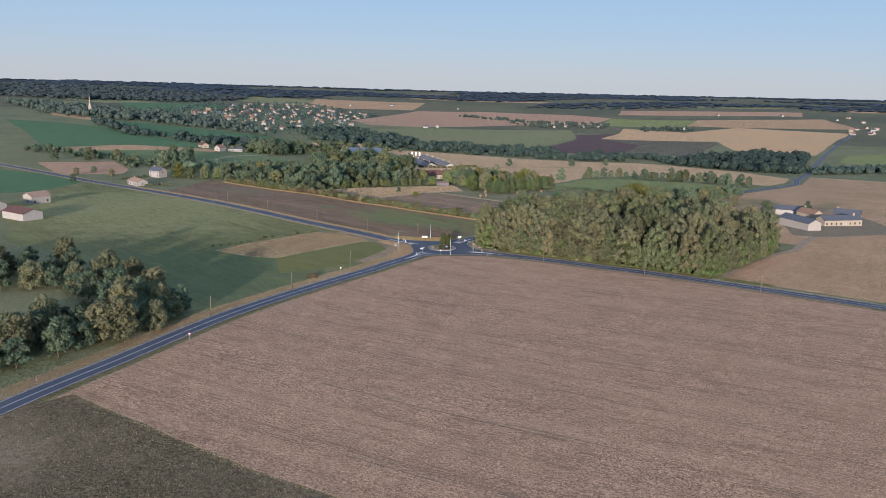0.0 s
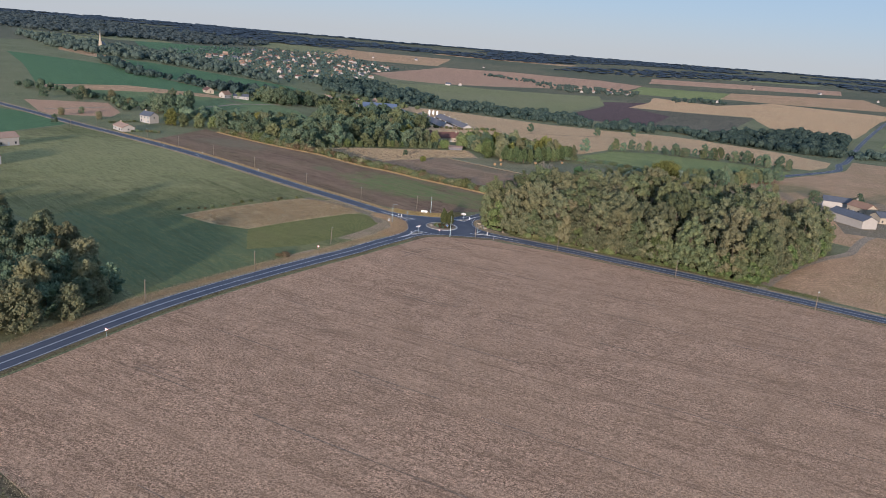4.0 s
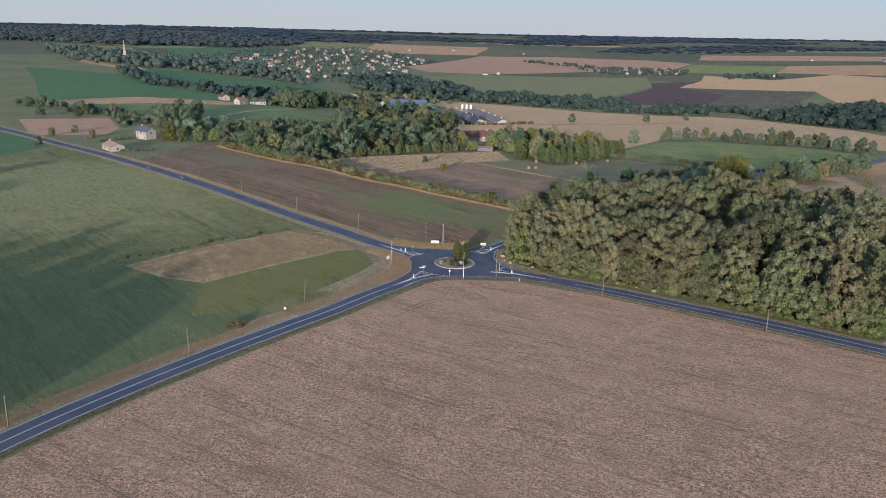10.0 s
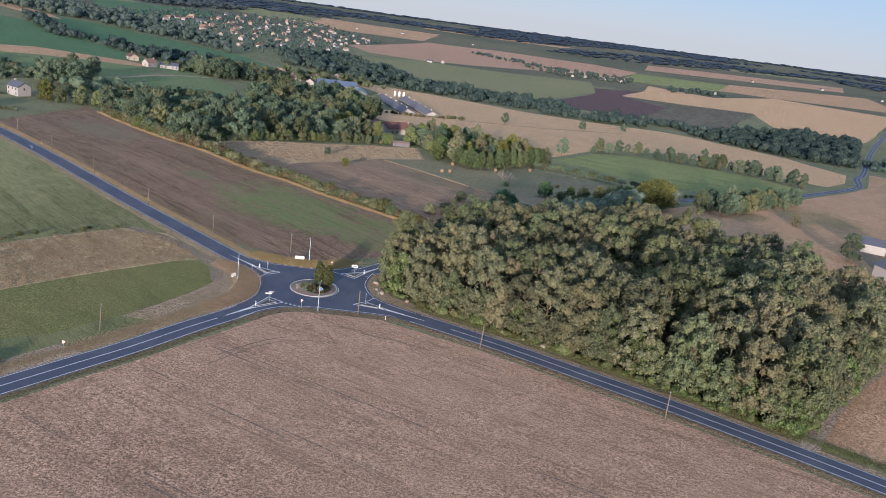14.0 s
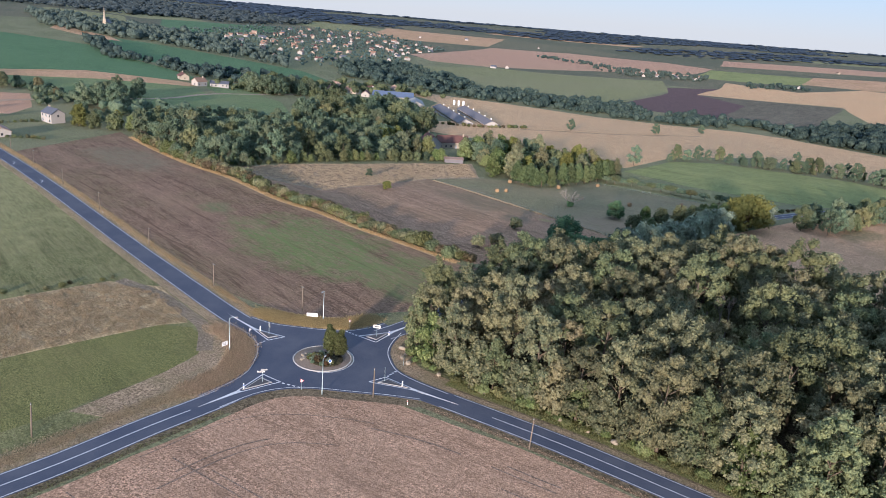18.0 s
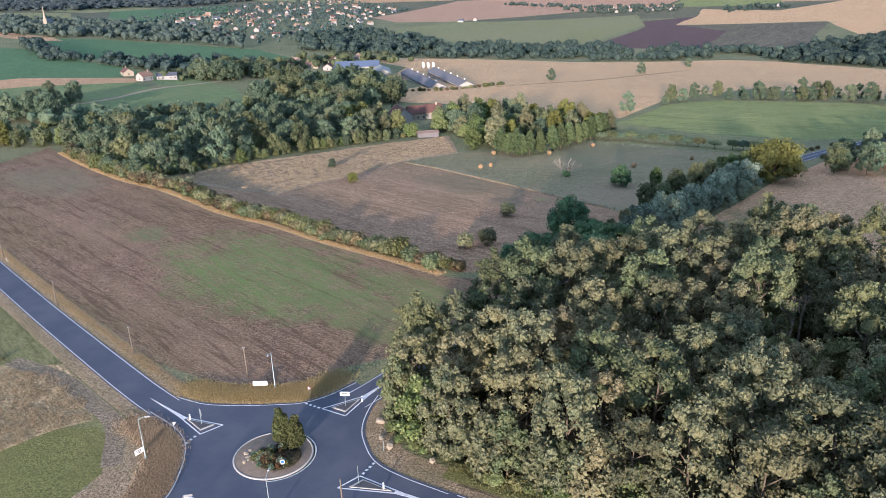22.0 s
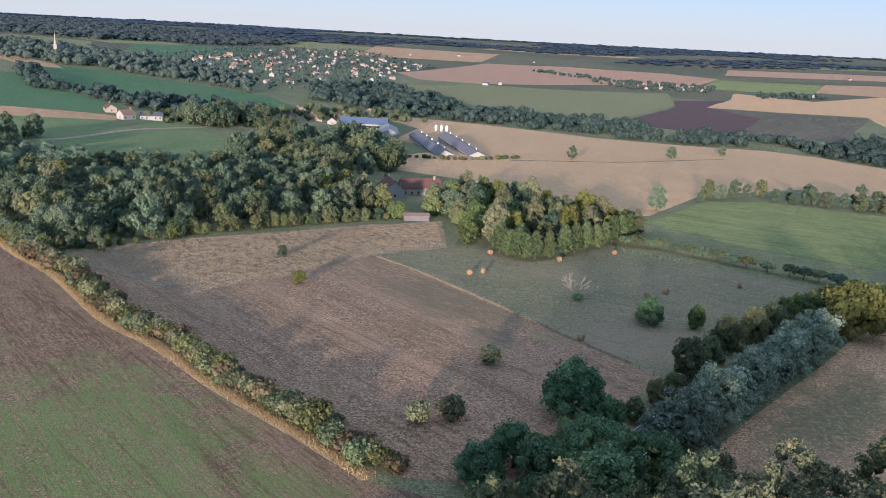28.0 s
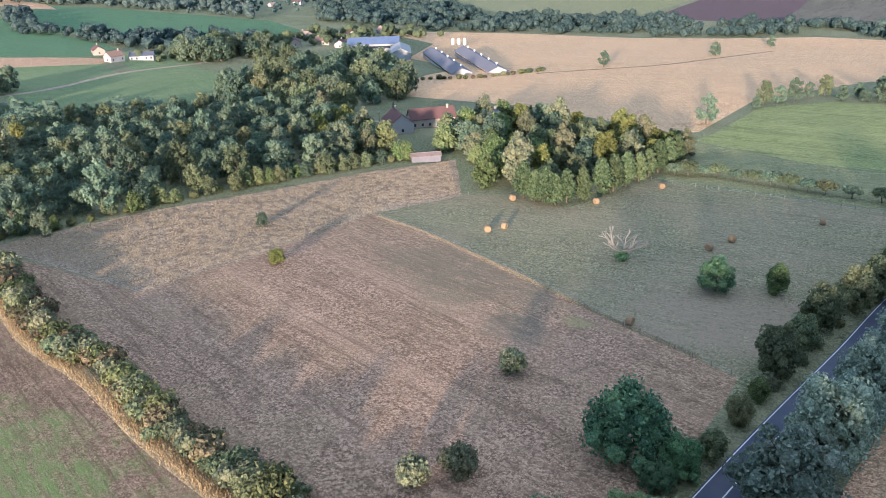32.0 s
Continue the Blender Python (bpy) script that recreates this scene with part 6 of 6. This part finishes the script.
def fence(line, label):
    f = thing("fence", label, "fence", "pasture fences")
    p = np.asarray(line)
    for x, y in p:
        part("post", FENCE_POST, f, at=pose(x, y, ground_at(x, y), rng.uniform(-4, 4), rng.uniform(-4, 4), rng.uniform(0, 90)))
    for h in (0.5, 0.95):
        s = Shape()
        for (x0, y0), (x1, y1) in zip(p, p[1:]):
            s.tube((x0, y0, ground_at(x0, y0) + h), (x1, y1, ground_at(x1, y1) + h), 0.012, 0.012, 3)
        part("wire", s.mesh("wire", GALV), f, "thin steel wire")


goal = thing("goal", "white football goal frame on the farm's lawn", "goal", at=pose(-55.4, 293, ground_at(-55.4, 293), 0, 0, 15))
for sx in (-1.5, 1.5):
    part("post", Shape().tube((sx, 0, -0.1), (sx, 0, 2.0), 0.06, 0.06, 8).mesh("post", SIGNWHITE), goal)
part("crossbar", Shape().tube((-1.56, 0, 2.0), (1.56, 0, 2.0), 0.06, 0.06, 8).mesh("crossbar", SIGNWHITE), goal)

fence(smooth_line([(-14, 213), (12, 193), (35, 168.5), (53, 149.5), (70, 133)], 3.4), "wooden post and wire fence across the pasture")
fence(smooth_line([(-14, 213), (0, 226), (10, 236)], 3.4), "wooden post and wire fence by tall grass")
fence(smooth_line([(66, 257.5), (91, 244.5), (112.4, 235), (131, 224)], 3.4), "wooden post and wire fence below the orchard")

dead = thing("dead_tree", "bleached dead tree standing in the pasture", "tree", at=pose(54.0, 185.0, ground_at(54, 185)))
limbs = Shape()
dead_rng = random.Random(8)


def branch(start, way, length, girth, depth):
    end = start + way * length
    limbs.tube(start, end, girth, girth * 0.6, 5)
    if depth:
        for _ in range(3):
            turn = Vector((dead_rng.uniform(-1, 1), dead_rng.uniform(-1, 1), dead_rng.uniform(-0.25, 0.8)))
            branch(start.lerp(end, dead_rng.uniform(0.6, 1)), (way + turn * 0.85).normalized(), length * dead_rng.uniform(0.55, 0.8), girth * 0.58, depth - 1)


branch(Vector((0, 0, -0.2)), Vector((0.05, 0, 1)), 2.2, 0.38, 0)
for k in range(5):
    branch(Vector((0.08, 0, 1.6 + 0.15 * k)), Vector((math.cos(1.3 * k), math.sin(1.3 * k), 0.42)).normalized(), 3.3, 0.24, 3)
part("bare_crown", limbs.mesh("bare_crown", DEADWOOD), dead)
part("undergrowth", crown_mesh("undergrowth", 421, 1.6, 0.0, 2.2, 14, 0.7, 40, 0.3, DEEP), dead, "green growth round the trunk's foot")

# ---- buildings ----


def gable_body(w, l, h, rise):
    s = Shape()
    x, y = w / 2, l / 2
    v = [(-x, -y, -0.8), (x, -y, -0.8), (x, y, -0.8), (-x, y, -0.8), (-x, -y, h), (x, -y, h), (x, y, h), (-x, y, h), (0, -y, h + rise), (0, y, h + rise)]
    return s.add(v, [(3, 2, 1, 0), (0, 1, 5, 8, 4), (1, 2, 6, 5), (2, 3, 7, 9, 6), (3, 0, 4, 7), (4, 8, 9, 7), (5, 6, 9, 8)])


def gable_roof(w, l, h, rise, over=0.4, thick=0.18):
    s = Shape()
    slope = rise / (w / 2)
    x, y = w / 2 + over, l / 2 + over
    low = h - over * slope + 0.05
    for z in (0, thick):
        s.add([(-x, -y, low + z), (0, -y, h + rise + 0.05 + z), (x, -y, low + z), (-x, y, low + z), (0, y, h + rise + 0.05 + z), (x, y, low + z)], [])
    s.f += [(6, 7, 10, 9), (7, 8, 11, 10), (0, 3, 4, 1), (1, 4, 5, 2), (0, 1, 7, 6), (1, 2, 8, 7), (3, 9, 10, 4), (4, 10, 11, 5), (0, 6, 9, 3), (2, 5, 11, 8)]
    s.m += [0] * 10
    s.tube((0, -y, h + rise + 0.08 + thick), (0, y, h + rise + 0.08 + thick), 0.14, 0.14, 6)
    return s


def house(x, y, turn, w, l, h, rise, walls, tiles, label, name="house", storeys=1, chimney=True, openings=True, group="", category="house", detail=True, shutters=False):
    """A gabled building whose ridge runs along its own y axis."""
    b = thing(name, label, category, group, at=pose(x, y, ground_at(x, y), 0, 0, turn))
    part("wall", gable_body(w, l, h, rise).mesh("wall", walls), b)
    part("roof", gable_roof(w, l, h, rise).mesh("roof", tiles), b)
    if chimney:
        part("chimney", Shape().box((0.4, l * 0.36, h + rise + 0.4), (0.7, 0.9, 1.7)).box((0.4, l * 0.36, h + rise + 1.3), (0.85, 1.05, 0.14)).mesh("chimney", CREAMWALL), b)
    if openings:
        count = max(2, int(l / 3.2))
        for side in (-1, 1):
            for floor_no in range(storeys):
                for i in range(count):
                    yy, zz = (i + 0.5) / count * l - l / 2, 1.5 + 2.6 * floor_no
                    if floor_no == 0 and i == count // 2:
                        part("door", Shape().box((side * (w / 2 + 0.02), yy, 1.05), (0.10, 1.0, 2.1)).mesh("door", SHUTTER), b)
                        continue
                    win = part("window", Shape().box((side * (w / 2 + 0.01), yy, zz), (0.08, 0.95, 1.25)).mesh("window", GLASS), b, "dark glazed window")
                    if detail:
                        part("sill", Shape().box((side * (w / 2 + 0.08), yy, zz - 0.70), (0.2, 1.2, 0.09)).mesh("sill", KERB), win)
                    if shutters:
                        for d in (-0.78, 0.78):
                            part("shutter", Shape().box((side * (w / 2 + 0.05), yy + d, zz), (0.06, 0.5, 1.3)).mesh("shutter", SHUTTER), win)
        for end in (-1, 1):
            part("window", Shape().box((0, end * (l / 2 + 0.01), min(h, 1.6 + 2.6 * (storeys - 1))), (0.95, 0.08, 1.2)).mesh("window", GLASS), b, "dark gable window")
    return b


house(-243, 255, 62, 8.0, 11.5, 5.4, 2.6, RENDERWALL, SLATE, "white rendered two-storey house with slate roof", storeys=2, shutters=True)
house(-237, 203, 48, 8.5, 16.0, 2.9, 1.9, RENDERWALL, PALETILE, "low white bungalow beside the road", shutters=True)
house(-253, 97, -28, 9.0, 12.0, 4.6, 2.2, RENDERWALL, PALETILE, "pale gabled farm building beside the meadow", "farm_building", chimney=False)
house(-228, 40, 62, 11.0, 19.0, 4.0, 2.0, GREYWALL, REDTILE, "grey farm shed with a faded red roof", "farm_shed", chimney=False, openings=False, category="shed")
house(-262, 66, 62, 9.0, 16.0, 3.6, 2.0, GREYWALL, REDTILE, "farm building with a red tile roof", "farm_building", chimney=False)
house(206, 92, 19, 9.0, 24.0, 4.4, 2.2, RENDERWALL, SLATE, "long white farm barn with a dark roof", "farm_barn", chimney=False, openings=False, category="barn")
house(236, 108, -75, 8.0, 26.0, 3.6, 2.2, CREAMWALL, SLATE, "long cream farm building with a slate roof", "farm_building")
house(228, 130, 20, 8.0, 14.0, 4.2, 2.4, CREAMWALL, BROWNTILE, "stone farmhouse with a brown tile roof")
house(252, 132, 60, 8.0, 15.0, 4.2, 2.6, RENDERWALL, SLATE, "white farmhouse with a slate roof")
house(222, 148, 70, 9.0, 16.0, 4.0, 2.2, GREYWALL, SLATE, "grey farm barn with a dark roof", "farm_barn", chimney=False, openings=False, category="barn")
house(-11.5, 277, -72, 4.5, 10.5, 2.2, 0.6, SHEETROOF, RUSTROOF, "low grey field shed with a rusty sheet roof", "field_shed", chimney=False, openings=False, category="shed")
house(-34, 329, 28, 10.0, 15.0, 4.2, 4.2, RENDERWALL, REDTILE, "farmhouse with a steep red tile roof and white gable")
house(-22, 342, -66, 9.0, 20.0, 4.0, 3.6, CREAMWALL, REDTILE, "long farmhouse wing with a red tile roof")
house(9.5, 322, 30, 7.0, 8.5, 7.0, 3.2, RENDERWALL, SLATE, "tall white house with a slate roof among trees", storeys=2)
house(-300, 522, 40, 8.0, 13.0, 3.2, 2.6, CREAMWALL, REDTILE, "stone house with a red tile roof by the lane")
house(-272, 497, -20, 7.5, 11.0, 3.8, 3.0, RENDERWALL, BROWNTILE, "white gabled house by the lane")
house(-260, 512, -70, 8.0, 16.0, 3.0, 2.0, GREYWALL, SLATE, "grey outbuilding by the lane", "outbuilding", chimney=False)
for x, y, a, tiles in ((-196, 640, 20, REDTILE), (-178, 660, 80, BROWNTILE), (-160, 650, 10, REDTILE), (-205, 690, 50, PALETILE), (-172, 720, 30, REDTILE), (-150, 760, 60, PALETILE), (-215, 610, 0, BROWNTILE)):
    house(x, y, a, 8.5, 14.0, 3.4, 2.8, rng.choice([CREAMWALL, RENDERWALL]), tiles, "stone house with tile roof among trees below the hill", group="houses below the hill", detail=False)


def long_shed(x, y, turn, w, l, h, rise, walls, tiles, label, vents=0, name="livestock_shed"):
    b = house(x, y, turn, w, l, h, rise, walls, tiles, label, name, chimney=False, openings=False, category="shed")
    for side in (-1, 1):
        part("window_band", Shape().box((side * (w / 2 + 0.03), 0, h * 0.62), (0.1, l * 0.94, h * 0.28)).mesh("window_band", GLASS), b, "long dark ventilation band")
    for end in (-1, 1):
        part("gate", Shape().box((0, end * (l / 2 + 0.03), h * 0.42), (w * 0.34, 0.1, h * 0.84)).mesh("gate", SHUTTER), b, "grey sliding gate")
    for i in range(vents):
        part("roof_vent", Shape().lathe([(0.5, 0), (0.5, 0.9), (0.8, 1.0), (0.1, 1.3)], 8, (w * 0.12, (i + 0.5) / vents * l - l / 2, h + rise)).mesh("roof_vent", SIGNWHITE), b, "white roof vent")


long_shed(-53.5, 556, 22, 13.5, 103, 3.2, 3.0, GREYWALL, SHEETROOF, "long livestock shed with a dark grey sheet roof", 5)
long_shed(-31, 567, 21.5, 13.5, 104, 3.2, 3.0, GREYWALL, SHEETROOF, "long livestock shed with a dark grey sheet roof", 5)
long_shed(-128, 640, 100, 24, 42, 6.5, 4.0, FIBRE, ZINC, "large farm hall with a blue sheet roof", 0, "farm_hall")
long_shed(-97, 603, 14, 15, 38, 6.0, 3.2, FIBRE, FIBRE, "large farm hall with pale sheet cladding", 0, "farm_hall")
for i in range(3):
    silo = thing("feed_silo", "white feed silo behind the livestock sheds", "silo", "feed silos", at=pose(-70 + 5 * i, 686 + i, ground_at(-70 + 5 * i, 686 + i)))
    part("tank", Shape().lathe([(0.4, 1.0), (1.3, 2.4), (1.3, 6.0), (0.4, 6.9)], 12).mesh("tank", SIGNWHITE), silo)
    for a in (0, 1.57, 3.14, 4.71):
        part("leg", Shape().tube((1.1 * math.cos(a), 1.1 * math.sin(a), -0.2), (1.1 * math.cos(a), 1.1 * math.sin(a), 2.8), 0.08, 0.08, 5).mesh("leg", GALV), silo)


def hamlet(poly, spacing, seed, group, limit):
    r = random.Random(seed)
    for x, y in scatter(poly, spacing, seed, limit):
        house(x, y, r.uniform(0, 180), r.uniform(6, 8), r.uniform(8, 12.5), r.uniform(2.6, 4.2), r.uniform(2.0, 2.9), r.choice([RENDERWALL, CREAMWALL, GREYWALL, GREYWALL]),
              r.choice([BROWNTILE, REDTILE, PALETILE, SLATE, BROWNTILE]), "small gabled house in the village", group=group, openings=False, chimney=r.random() < 0.5)


hamlet([(-330, 900), (-250, 1300), (-290, 1560), (-270, 1850), (-560, 2250), (-700, 1880), (-600, 1300), (-480, 920)], 34, 61, "houses of the village", 120)
hamlet([(190, 1690), (345, 1670), (365, 1790), (210, 1830)], 30, 62, "houses of the hamlet", 14)
hamlet([(860, 1440), (1040, 1420), (1160, 1600), (1010, 1700)], 34, 63, "houses by the far road", 20)
hamlet([(490, 1600), (560, 1620), (565, 1690), (510, 1675)], 34, 64, "houses in the fields", 3)
hamlet([(-120, 1480), (-60, 1470), (-60, 1520), (-120, 1530)], 30, 65, "houses in the fields", 2)
hamlet([(-520, 2300), (100, 2350), (100, 2600), (-500, 2600)], 120, 66, "houses on the plain", 3)
hamlet([(700, 1900), (1200, 1900), (1300, 2300), (800, 2300)], 110, 67, "houses on the plain", 5)

spire = thing("church", "stone church with a tall pointed spire", "church", at=pose(-672, 1000, ground_at(-672, 1000), 0, 0, 20))
part("nave", gable_body(10, 24, 7, 5).mesh("nave", CREAMWALL), spire)
part("nave_roof", gable_roof(10, 24, 7, 5).mesh("nave_roof", SLATE), spire)
part("tower", Shape().box((0, -14, 6), (4.6, 4.6, 13)).mesh("tower", CREAMWALL), spire)
part("spire", Shape().lathe([(2.3, 12.4), (1.8, 14.0), (0.1, 31)], 8, (0, -14, 0)).mesh("spire", CREAMWALL), spire, "tall pale stone spire")
